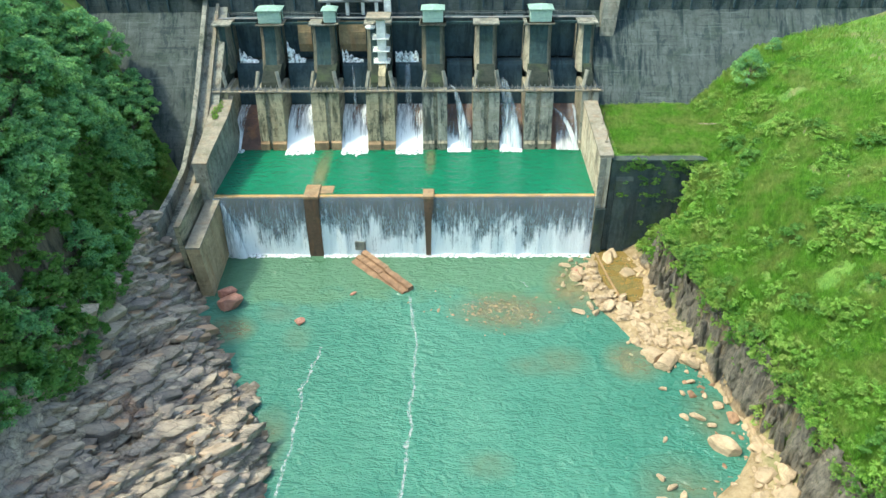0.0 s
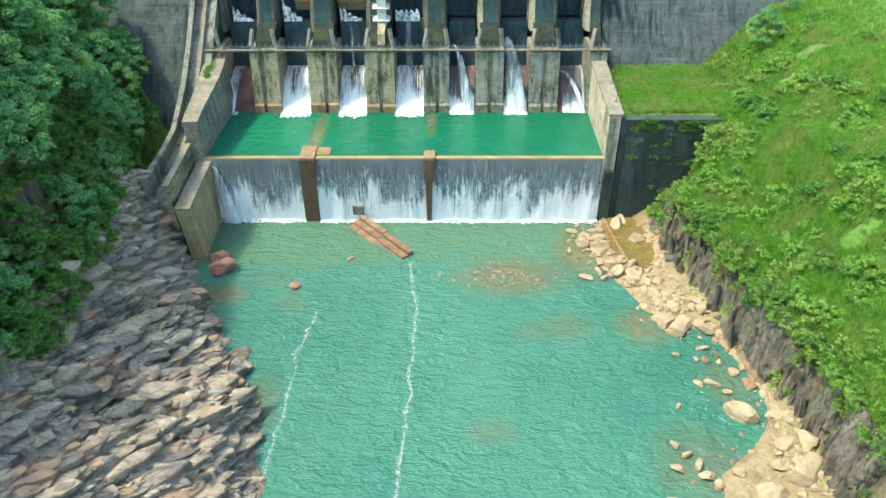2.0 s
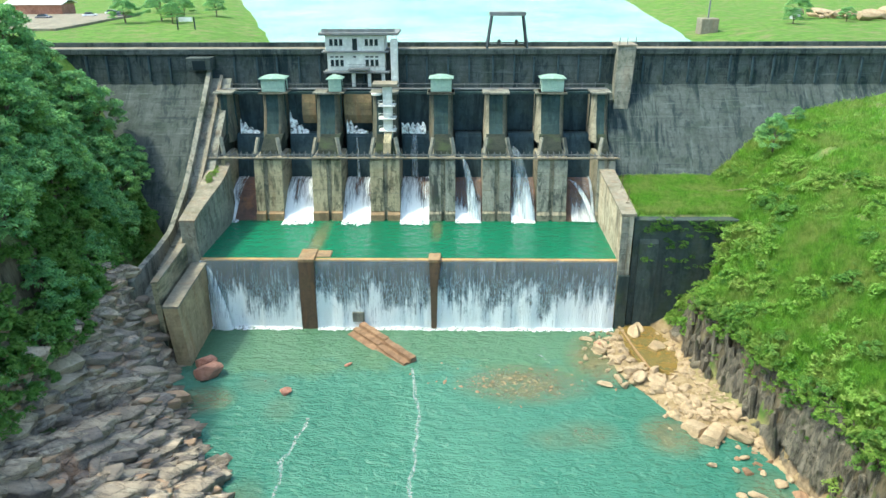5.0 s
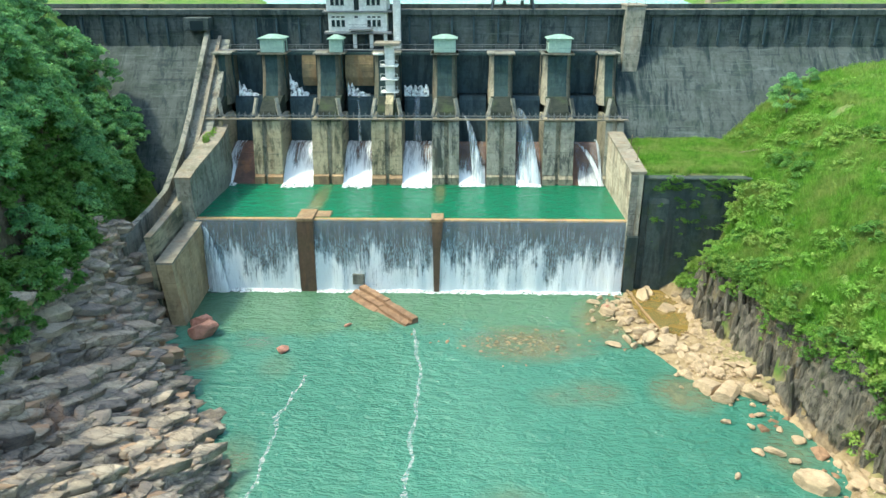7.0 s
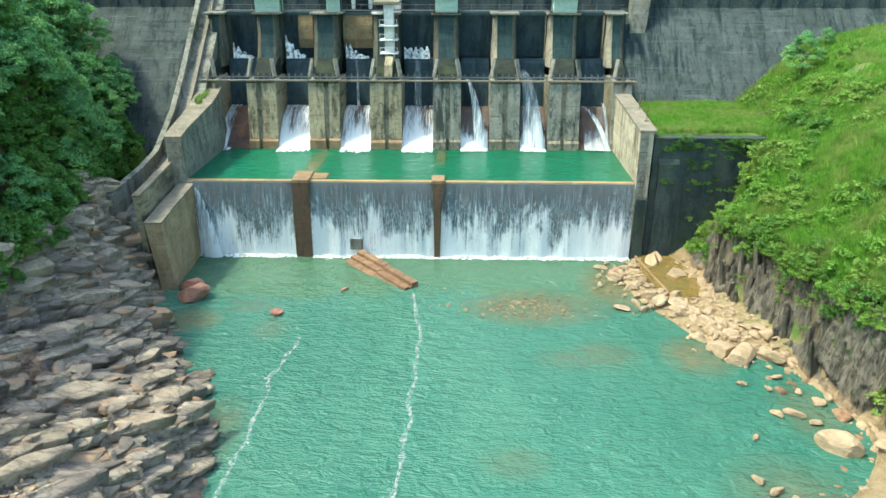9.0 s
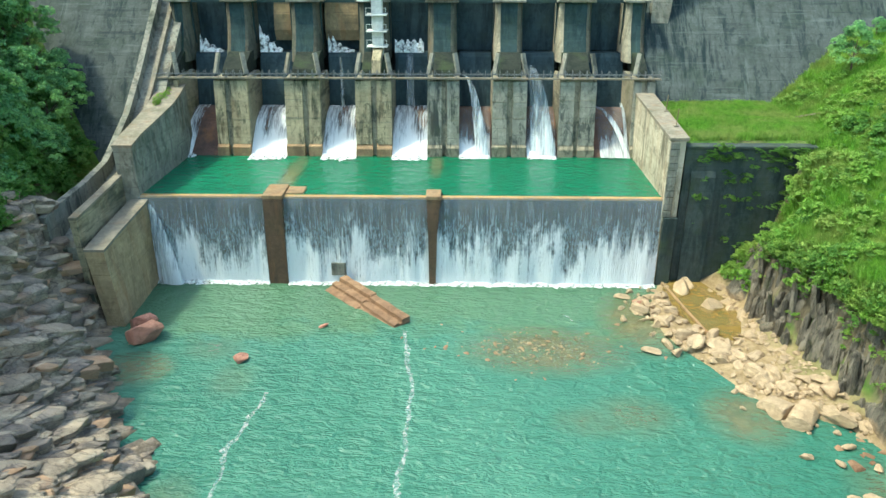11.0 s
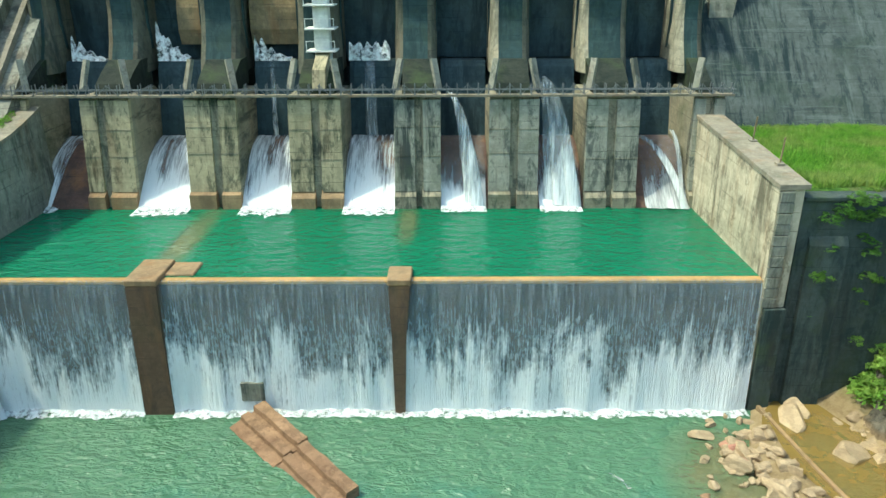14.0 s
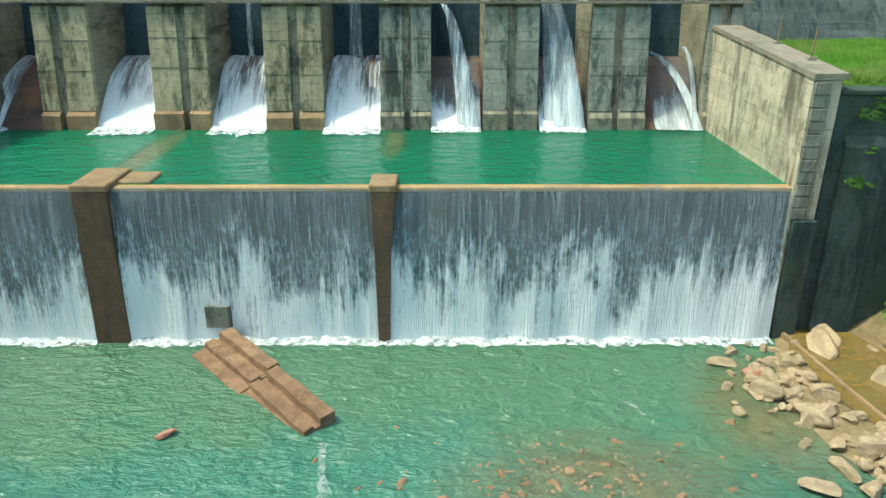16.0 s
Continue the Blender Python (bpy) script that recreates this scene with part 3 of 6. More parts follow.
def land(x, y):
    """Height of the ground; arrays in, array out."""
    x, y = np.asarray(x, float), np.asarray(y, float)
    rough = fbm(x / 7, y / 7, 5, 3) - 0.5
    # left bank: bare rock, then a steep wooded hill
    d = left_shore(y) - x
    left = np.where(d > 0, 2.5 * (1 - np.exp(-np.maximum(d, 0) / 1.5)) + 0.46 * d, np.maximum(0.5 * d, -3.0))
    hill = np.maximum(-42.5 - x, 0) * 1.35
    left = np.minimum(left + hill, 38.5 + 0.03 * np.maximum(-x - 70, 0))
    near_dam = np.clip((y - 100) / 12, 0, 1) * np.clip((-41.5 - x) / 2, 0, 1)
    left = np.where((x > -42) & (y > 106), -2.0, left)
    left = left * (1 - near_dam) + near_dam * np.clip(8 + 1.25 * np.maximum(-49 - x, 0), 0, 39)
    # right bank: a strip of shingle, a cliff, a grassy hill
    foot, wat = right_foot(y), right_water(y)
    shingle = np.clip((x - wat) * 0.45, -3.0, 0.7) + np.clip((x - foot + 5) * 0.25, 0, 1.3) * np.clip((x - wat) / 1.5, 0, 1)
    e = x - foot
    wall = np.clip((e - 0.8) / 1.3, 0, 1)
    above = 11.6 + 0.78 * np.clip(e - 2, 0, 13) + 0.3 * np.maximum(e - 15, 0)
    right = shingle * (1 - wall) + np.maximum(above, shingle) * wall
    ramp = np.clip((y - 96) / 11, 0, 1)
    toe = np.interp(x, (36.6, 40.4, 43.0, 46.5, 60.0, 80.0), (0.5, 7.0, 17.0, 18.6, 27.4, 33.0))
    right = right * (1 - ramp) + np.where(x > 36.6, toe, shingle) * ramp
    terrace = 18.55 + 0.68 * np.clip(x - 47, 0, 13) + 0.2 * np.maximum(x - 60, 0)
    right = np.where(y > 108.6, terrace, right)
    right = np.where((y > 108.6) & (x < 28.5), -2.0, right)
    right = np.minimum(right, 39.5 + 0.02 * np.maximum(x - 80, 0))
    q = ((x - 32) / 4.2) ** 2 + ((y - 100.5) / 8.0) ** 2
    right = np.where(y < 108.5, right - 1.5 * np.exp(-q * q), right)
    h = np.where(x < 0, left, right)
    h = np.where((x < 0) & (y > 37) & (y < 103) & (x > -50.5) & (d > 0.5), np.minimum(h - 4.5, np.where(d < 6, -1.6, 99)), h)
    h = np.where((x < 0) & (y < 106) & (d > -4) & (d <= 0.5), np.minimum(h, -1.0), h)
    for sx, sy, rx, ry, _ in SHOALS + ((0, 106, 60, 8, 0),):
        q = ((x - sx) / (rx * 1.15)) ** 2 + ((y - sy) / (ry * 1.15)) ** 2
        h = np.where((y < 106.9) & (h < 0), np.maximum(h, -0.3 - 0.7 * np.minimum(q, 5)), h)
    # behind the dam: the reservoir's bowl between level banks
    back = np.clip((y - 148) / 4, 0, 1)
    half = np.where(x < 0, -(-52 - 0.32 * (y - 188)), 62 + 0.12 * (y - 188))
    bowl = 38.7 + np.clip((np.abs(x) - half) * 0.12, -6.0, 1.2)
    far = np.clip((y - 420) / 200, 0, 1)
    bowl = bowl * (1 - far) + far * (40 + 45 * fbm(x / 160, y / 160, 3, 9))
    h = h * (1 - back) + bowl * back
    amp = np.where((h > 1.0) & (y < 146), 1.5, np.where(y > 150, 0.3, 0.7))
    amp = np.where((y > 108) & (x > 28) & (x < 46), 0.5, amp)
    return h + rough * amp


def spaced(dense0, dense1, step, far0, far1):
    a = [float(v) for v in np.arange(dense0, dense1 + 1e-6, step)]
    s, v = step, dense1
    while v < far1:
        s *= 1.3
        v += s
        a.append(v)
    s, v = step, dense0
    while v > far0:
        s *= 1.3
        v -= s
        a.insert(0, v)
    return np.array(a)


gx, gy = spaced(-85, 85, 0.8, -1500, 1500), spaced(30, 160, 0.8, -900, 2200)
GX, GY = np.meshgrid(gx, gy, indexing="ij")
GZ = land(GX, GY)
ground = mesh_object("ground", np.stack((GX, GY, GZ), -1).reshape(-1, 3), grid_faces(len(gx), len(gy)), EARTH, smooth=True)
tagged(ground, "overgrown earth, rock and shingle banks of the river", "ground", kind="structure")


def flat(name, x0, x1, y0, y1, z, material, label, step=2.0):
    bm = lattice(np.linspace(x0, x1, int((x1 - x0) / step) + 2), np.linspace(y0, y1, int((y1 - y0) / step) + 2), lambda u, v: (u, v, z))
    bmesh.ops.recalc_face_normals(bm, faces=bm.faces)
    return tagged(linked(name, bm, material), label, "water", kind="structure")


flat("river_water", -60, 60, -400, 107.2, 0.0, RIVER, "rippled turquoise river water below the weir", 4.0)
flat("stilling_pool_water", -40.2, 27.6, 107.9, 131.0, 11.62, POOL, "calm deep green pool behind the weir", 3.0)
flat("reservoir_water", -260, 260, 147.0, 460, 38.0, LAKE, "pale turquoise reservoir behind the dam", 20.0)

# ---- the dam ----
CREST = 39.4


def dam_face(z):
    """How far ahead the dam's downstream face lies at a height."""
    return 131.2 + 0.87 * (z - 21) if z < 33.2 else 141.9 + 0.12 * (z - 33.2)


dam = thing("dam", "long dark weathered concrete gravity dam with a ribbed parapet", "dam", kind="structure")
zs = [-3.0, 6, 12, 18, 24, 30, 33.2, 33.21, 36, CREST]
prof = [(dam_face(z) if z != 33.21 else dam_face(33.2) + 0.05, z) for z in zs]
for x0, x1, rows in ((-180, -42.6, prof), (29.2, 200, prof), (-42.6, 29.2, [(141.5, -3.0), (141.5, 33.2)] + prof[7:])):
    part("wall", prism(rows + [(149.0, CREST), (149.0, -3.0)], x0, x1), DAM, dam)
part("coping", prism([(141.9, 38.75), (141.9, CREST + 0.25), (143.1, CREST + 0.25), (143.1, CREST + 0.004), (142.62, CREST + 0.004), (142.62, 38.75)], -180, 200), DAM, dam)
part("roadway", box(-180, 200, 143.2, 147.6, CREST + 0.004, CREST + 0.06), CAP, dam, "grey roadway on the crest")
part("back_parapet", box(-180, 200, 147.7, 148.2, CREST + 0.004, CREST + 0.9), DAM, dam)
random.seed(4)
rib_me = None
for k in range(74):
    x = -150 + k * 4.05 + random.uniform(-0.25, 0.25)
    if -50.5 < x < -45.5 or 30 < x < 35:
        continue
    if rib_me is None:
        rib = part("rib", prism([(141.6, 33.9), (141.75, 38.6), (142.6, 38.6), (142.2, 33.9)], -0.16, 0.16), DARKWALL, dam, "black-stained parapet rib")
        rib_me = rib.data
        rib.location.x = x
    else:
        shared("rib", rib_me, dam, pose(x, 0, random.uniform(-0.5, 0.0)))

# tall buttress beside the spillway, tapering to its foot
buttress = thing("buttress", "tall pale grey concrete buttress tower on the dam face", "buttress", kind="structure")
part("shaft", along([[(30.5, 138.2, 28.6), (33.0, 138.2, 28.6), (33.0, 142, 28.6), (30.5, 142, 28.6)],
                     [(30.6, 138.8, 31), (33.5, 138.8, 31), (33.5, 143, 31), (30.6, 143, 31)],
                     [(31.0, 140.4, 40.3), (34.3, 140.4, 40.3), (34.3, 145.5, 40.3), (31.0, 145.5, 40.3)]]), WALLGREY, buttress)
part("cap", box(30.8, 34.5, 140.2, 145.7, 40.3, 40.6, 0.05), CAP, buttress)
for x in (31.2, 32.6, 34.1):
    part("post", bar((x, 140.6, 40.6), (x, 140.6, 42.0), 0.12), STEEL, buttress)

# ---- the spillway: piers, bays, gates ----
EDGES = [(-42.6, -39.9), (-34.6, -29.8), (-24.3, -19.2), (-14.0, -8.8), (-3.5, 1.1), (6.0, 10.9), (15.7, 20.9), (26.3, 29.3)]
TOPS = [(-43.0, -39.9), (-34.6, -30.5), (-24.7, -20.1), (-14.3, -9.6), (-3.8, 0.7), (6.3, 10.7), (15.8, 21.1), (25.9, 29.2)]
DECK = 22.75
SIDE = [(140.5, 24.0), (133.2, 24.0), (133.6, 25.2), (134.6, 27.2), (135.3, 29.5), (135.6, 32.5), (140.5, 32.5)]


def pier(i):
    (x0, x1), (u0, u1) = EDGES[i], TOPS[i]
    p = thing("spillway_pier", "stained tan concrete spillway pier with a dark upper shaft", "pier", "spillway piers", kind="structure")
    base = [(126.2, 13.6), (127.5, DECK - 0.1), (134.5, DECK - 0.1), (138, 20), (138, 10.0), (126.0, 10.0)]
    part("shaft", prism(base, x0, x1), PIER_DARK, p)
    mid = (x0 + x1) / 2 + (0.35, -0.45, 0.4, 0.1, 0.15, 0.05, -0.1, 0.0)[i]
    for a, b in ((x0 - 0.05, mid - 0.3), (mid + 0.3, x1 + 0.05)):
        part("plinth", prism([(125.2, 10.0), (125.3, 12.7 + 0.2 * (i % 3)), (126.15, 13.4), (126.15, 10.0)], a, b), PLINTH if i < 4 else PIER_DARK, p, "stained concrete plinth")
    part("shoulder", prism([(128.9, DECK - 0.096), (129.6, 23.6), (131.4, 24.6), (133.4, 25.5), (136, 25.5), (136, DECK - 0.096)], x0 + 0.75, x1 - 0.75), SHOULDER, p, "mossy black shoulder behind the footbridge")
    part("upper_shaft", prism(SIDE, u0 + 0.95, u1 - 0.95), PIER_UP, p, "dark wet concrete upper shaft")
    for side, u in ((1, u0), (-1, u1)):
        # left-facing cheeks of the right-hand piers are painted as sunlit
        tint = SUNCHEEK if side > 0 and i > 4 else CHEEK
        rings = []
        for yf, z in SIDE[1:6]:
            rings.append([(u, 139.5, z), (u, yf + 2.0, z), (u + side * 0.22, yf + 0.8, z), (u + side * 0.55, yf + 0.22, z), (u + side * 0.946, yf + 0.004, z), (u + side * 0.946, 139.5, z)])
        part("cheek", along(rings), tint, p, "rounded cheek of the pier with side light in its colour")
        part("gate_slot", prism([(137.0, 26.4), (136.6, 29), (136.8, 32.45), (137.3, 32.45), (137.1, 29), (137.5, 26.2)], u - 0.08, u + 0.08), PIER_UP, p, "upright guide for the gate")
    part("cap", box(u0 - 0.25, u1 + 0.25, 134.9, 139.5, 32.5, 32.85, 0.05), WALLGREY, p, "grey concrete cap")
    for s, x in ((1, x0 + 0.15), (-1, x1 - 0.15)):
        if (i == 0 and s == 1) or (i == 7 and s == -1):
            continue
        part("stop_beam", bar((x, 127.9, 23.2), (x + s * 0.55, 128.7, 26.1), 0.62, 0.4), WALLGREY, p, "leaning grey concrete beam")
    for a, b in ((x0 - 0.02, mid - 0.42), (mid + 0.42, x1 + 0.02)):
        part("pilaster", prism([(125.8, 13.3), (127.1, DECK - 0.4), (127.7, DECK - 0.4), (126.5, 13.3)], a, b), PIER if i < 4 else PIER_GREY, p)
        for z in (16.5 + 0.3 * (i % 3), 19.7 - 0.25 * (i % 2)):
            f = (z - 13.3) / (DECK - 13.7)
            part("pour_joint", box(a - 0.01, b + 0.01, 125.78 + 1.3 * f - 0.02, 126.4 + 1.3 * f, z, z + 0.07), PIER_DARK, p)
    return p


for i in range(8):
    pier(i)

OGEE_PROFILE = [(138.0, 9.5), (138.0, 17.2), (134.4, 17.1), (133.0, 16.95), (131.6, 16.5), (130.0, 15.6), (128.4, 14.35), (126.8, 12.9), (125.2, 11.4), (124.6, 9.5)]
for i in range(7):
    a, b = EDGES[i][1], EDGES[i + 1][0]
    ua, ub = TOPS[i][1], TOPS[i + 1][0]
    bay = thing("spillway_bay", "dark wet spillway bay between concrete piers", "spillway", "spillway bays", kind="structure")
    part("chute", prism(OGEE_PROFILE, a + 0.003, b - 0.003), OGEE, bay, "rust-red wet concrete chute")
    # the shadow above the chute is put into this wall's dark colour
    part("sill_wall", prism([(134.5, 17.13), (134.9, 19.2), (136.1, 24.4), (136.5, 25.0), (138.6, 25.0), (138.6, 17.25)], a + 0.003, b - 0.003), DARKWALL, bay, "wet sill wall, bay shadow painted into its black")
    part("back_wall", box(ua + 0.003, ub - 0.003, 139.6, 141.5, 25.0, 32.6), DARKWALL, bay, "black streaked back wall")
    if i in (1, 2):
        w = 0.5 if i == 1 else 0.93
        part("gate", prism([(138.2, 26.6), (137.7, 28.2), (137.9, 30.5), (138.6, 32.4), (138.9, 32.4), (138.2, 30.5), (138.0, 28.2), (138.5, 26.6)], ub - (ub - ua) * w, ub - 0.25), GATE, bay, "rusty brown sluice gate")
    part("gate_beam", box(ua, ub, 136.4, 136.9, 32.35, 32.75), PIER_UP, bay)

# footbridge along the front of the piers
bridge = thing("footbridge", "long narrow steel footbridge with lattice side rails", "footbridge")
part("deck", box(-43.2, 30.0, 126.75, 127.5, DECK - 0.08, DECK + 0.12), CAP, bridge, "pale narrow deck")
for z, w in ((0.6, 0.07), (1.15, 0.09)):
    for y in (126.8, 127.45):
        part("rail", bar((-43.2, y, DECK + z), (30.0, y, DECK + z), w), STEEL, bridge)
post_me, brace_me = None, None
k = 0
for x in np.arange(-43.0, 30.01, 1.04):
    for y in (126.8, 127.45):
        if post_me is None:
            post_me = part("post", bar((0, 0, DECK), (0, 0, DECK + 1.15), 0.08), STEEL, bridge).data
            brace_me = part("brace", bar((0, 0, DECK + 0.1), (1.04, 0, DECK + 1.12), 0.05), STEEL, bridge).data
            bridge.children[-1].location = bridge.children[-2].location = (x, y, 0)
            continue
        shared("post", post_me, bridge, pose(x, y, 0))
        if y < 127 and x < 29:
            shared("brace", brace_me, bridge, Matrix.Translation((x + (1.04 if k % 2 else 0), y, 0)) @ Matrix.Diagonal((-1 if k % 2 else 1, 1, 1, 1)))
    k += 1
# walkway over the bays at the top of the piers
walkway = thing("upper_walkway", "thin pale walkway with a rail over the pier tops", "walkway")
part("deck", box(-43.0, 29.2, 138.3, 139.2, 32.9, 33.0), STEEL, walkway)
part("rail", bar((-43.0, 138.05, 33.95), (29.2, 138.05, 33.95), 0.06), STEEL, walkway)
for x in np.arange(-42.8, 29.2, 2.4):
    shared("post", post_me, walkway, pose(x, 138.05, 33.0 - DECK))


# gate houses on the piers
def gate_house(x, w, d, h, open_side):
    g = thing("gate_house", "small mint green gate house with a sheet roof on a pier", "gate house", "gate houses", at=(x, 137.0, 32.85))
    part("body", box(-w / 2, w / 2, -d / 2, d / 2, 0.0, h, 0.04), MINT, g)
    bm = bmesh.new()
    e, r = 0.35, 0.75
    ring = [(-w / 2 - e, -d / 2 - e), (w / 2 + e, -d / 2 - e), (w / 2 + e, d / 2 + e), (-w / 2 - e, d / 2 + e)]
    lo = [bm.verts.new((px, py, h)) for px, py in ring]
    mid = [bm.verts.new((px, py, h + 0.14)) for px, py in ring]
    top = [bm.verts.new((px, py, h + r)) for px, py in ((-w * 0.18, 0), (w * 0.18, 0))]
    bm.faces.new(lo[::-1])
    for q in range(4):
        bm.faces.new((lo[q], lo[(q + 1) % 4], mid[(q + 1) % 4], mid[q]))
    bm.faces.new((mid[0], mid[1], top[1], top[0]))
    bm.faces.new((mid[1], mid[2], top[1]))
    bm.faces.new((mid[2], mid[3], top[0], top[1]))
    bm.faces.new((mid[3], mid[0], top[0]))
    part("roof", bm, MINTROOF, g, "faded green sheet metal roof")
    part("door", box(open_side * (w / 2 + 0.005) - 0.02, open_side * (w / 2 + 0.005) + 0.02, -0.45, 0.45, 0.05, min(1.9, h - 0.2)), DARKGLASS, g, "dark doorway")
    part("panel", box(-w * 0.42, w * 0.42, -d / 2 - 0.03, -d / 2 - 0.004, 0.15, h - 0.25), MINT, g, "pale front panel")
    part("slab", box(-w / 2 - 0.5, w / 2 + 0.5, -d / 2 - 0.7, d / 2 + 0.4, -0.2, 0.0), CAP, g)
    return g


gate_house(-32.2, 4.2, 3.0, 2.3, 1)
gate_house(-20.9, 2.3, 2.4, 2.2, 1)
gate_house(-1.5, 3.8, 2.8, 2.3, -1)
gate_house(18.7, 4.0, 3.0, 2.3, -1)

# slender stair tower on the fourth pier
tower = thing("stair_tower", "slender dirty white access tower with ring platforms", "tower")
part("column", box(-11.9, -10.3, 132.5, 134.0, 25.0, 34.4, 0.08), WHITE, tower)
part("foot", prism([(128.4, 23.2), (129.0, 25.0), (132.4, 26.4), (134.2, 26.4), (134.2, 23.2)], -11.7, -10.4), PIER, tower)
part("top_slab", box(-13.7, -9.2, 131.8, 135.6, 34.4, 34.9, 0.06), CAP, tower, "tan flat top slab")
for z in (26.4, 28.6, 30.9):
    ring = part("platform", box(-12.7, -9.6, 131.6, 134.4, z, z + 0.16, 0.03), WHITE, tower)
    for x in (-12.6, -11.1, -9.7):
        part("stanchion", bar((x, 131.68, z + 0.16), (x, 131.68, z + 1.1), 0.07), WHITE, ring)
    part("guard_rail", bar((-12.65, 131.68, z + 1.1), (-9.65, 131.68, z + 1.1), 0.07), WHITE, ring)
bm = bmesh.new()
bmesh.ops.create_cone(bm, segments=14, radius1=0.95, radius2=0.95, depth=0.25, cap_ends=True, matrix=pose(-13.0, 132.6, 33.0))
part("basin", bm, WHITE, tower)

# control building on the crest
hall = thing("control_building", "two-storey dirty white control building with rows of small windows", "building")
part("lower_storey", box(-22.7, -12.0, 140.2, 145.5, 36.0, 39.3, 0.05), WHITE, hall)
part("floor_band", box(-23.6, -11.2, 139.5, 145.8, 39.3, 39.6, 0.05), STEEL, hall, "grey projecting floor slab")
part("upper_storey", box(-22.9, -12.0, 140.0, 145.8, 39.6, 42.4, 0.05), WHITE, hall)
roof = part("roof", box(-24.0, -9.4, 139.2, 147.0, 42.4, 42.9, 0.08), STEEL, hall, "grey flat roof with a low parapet")
part("parapet", box(-23.4, -10.0, 139.8, 140.1, 42.9, 43.5), STEEL, roof)
part("lower_slab", box(-23.4, -11.2, 139.4, 145.5, 35.6, 36.0, 0.05), STEEL, hall)
for x in (-21.6, -18.0, -15.0, -12.4):
    part("support", box(x - 0.3, x + 0.3, 139.9, 140.9, 33.05, 35.6), WHITE, hall)
part("stair_shaft", box(-10.9, -9.6, 139.6, 141.0, 33.05, 41.6, 0.05), WHITE, hall)
win_me = None
for z in (36.9, 40.6):
    for x in (-21.8, -20.9, -20.0, -15.3, -14.4, -13.5):
        if win_me is None:
            win = part("window", box(-0.3, 0.3, -0.06, 0.0, 0.0, 1.1), DARKGLASS, hall, "small dark window")
            win_me = win.data
            win.location = (x, 140.19, z)
        else:
            shared("window", win_me, hall, pose(x, 140.19 if z < 39 else 139.99, z))
        part("sill", box(x - 0.38, x + 0.38, (140.06 if z < 39 else 139.86), (140.19 if z < 39 else 139.99), z - 0.1, z - 0.004), STEEL, hall)
for z in (38.4,):
    for x in (-21.8, -20.9, -20.0, -17.6, -15.3, -14.4, -13.5):
        part("vent", box(x - 0.3, x + 0.3, 140.12, 140.19, z, z + 0.25), DARKGLASS, hall)
part("door", box(-17.9, -17.0, 139.93, 139.99, 39.7, 41.8), DARKGLASS, hall, "dark doorway")
part("balcony", box(-18.8, -14.8, 138.6, 140.19, 36.3, 36.5), STEEL, hall)
for z in (36.9, 37.3):
    part("balcony_rail", bar((-18.8, 138.65, z), (-14.8, 138.65, z), 0.07), STEEL, hall)

# gantry hoist on the crest
gantry = thing("gantry_hoist", "dark steel gantry frame standing on the dam crest", "gantry")
for x, lean in ((7.0, 0.9), (14.6, -0.9)):
    for y in (143.4, 146.8):
        part("leg", bar((x, y, CREST), (x + lean, (y + 145.1) / 2, CREST + 6.2), 0.32), DARKGLASS, gantry)
part("head_beam", box(7.4, 14.2, 144.0, 146.2, CREST + 6.0, CREST + 6.7, 0.05), STEEL, gantry)
part("low_beam", box(7.0, 14.6, 144.9, 145.3, CREST + 0.6, CREST + 0.9), DARKGLASS, gantry)
for x in (9.3, 12.6):
    part("winch", box(x - 0.3, x + 0.3, 144.6, 145.6, CREST + 0.9, CREST + 1.7, 0.08), DARKGLASS, gantry)

# ---- the weir ----
weir = thing("weir", "straight concrete weir with an ochre lip under falling water", "weir", kind="structure")
WX = [(-39.3, -23.4), (-21.0, -2.25), (-2.25, 26.6)]
for x0, x1 in WX:
    part("wall", prism([(107.0, -3.0), (107.5, 11.35), (108.6, 11.35), (109.4, -3.0)], x0, x1), WEIRFACE, weir, "wet brown weir face")
    part("lip", box(x0, x1, 107.35, 108.2, 11.354, 11.64, 0.05), LIP, weir, "ochre stained lip")
for x0, x1, back in ((-23.4, -21.0, 111.0), (-2.9, -1.2, 109.4)):
    cut = (0.0, 0.0, 0.0) if x0 < -10 else (0.62, 0.35, 0.0)
    part("pillar", along([[(x0 + c * 0.5, y, z), (x1 - c * 1.1, y, z), (x1 - c * 1.1, back, z), (x0 + c * 0.5, back, z)] for c, y, z in zip(cut, (106.15, 106.4, 106.6), (-3.0, 7.0, 11.5))]), PILLAR, weir, "brown bare pillar")
    part("pillar_cap", box(x0 - 0.1, x1 + 0.1, 106.6, back, 11.504, 12.05, 0.08), PLINTH, weir, "ochre pillar cap")
part("drain_gate", box(-15.3, -13.4, 106.42, 107.2, 1.15, 2.9, 0.05), WALLGREY, weir, "dull steel drain gate")
part("ledge_block", box(-20.99, -18.6, 108.4, 111.0, 11.0, 11.8, 0.1), PLINTH, weir)
part("sunk_wall", box(-22.9, -20.8, 111.02, 126, 8, 11.5), PLINTH, weir)
part("sunk_wall", box(-2.8, -1.4, 109.42, 126, 8, 11.42), PLINTH, weir)
random.seed(11)
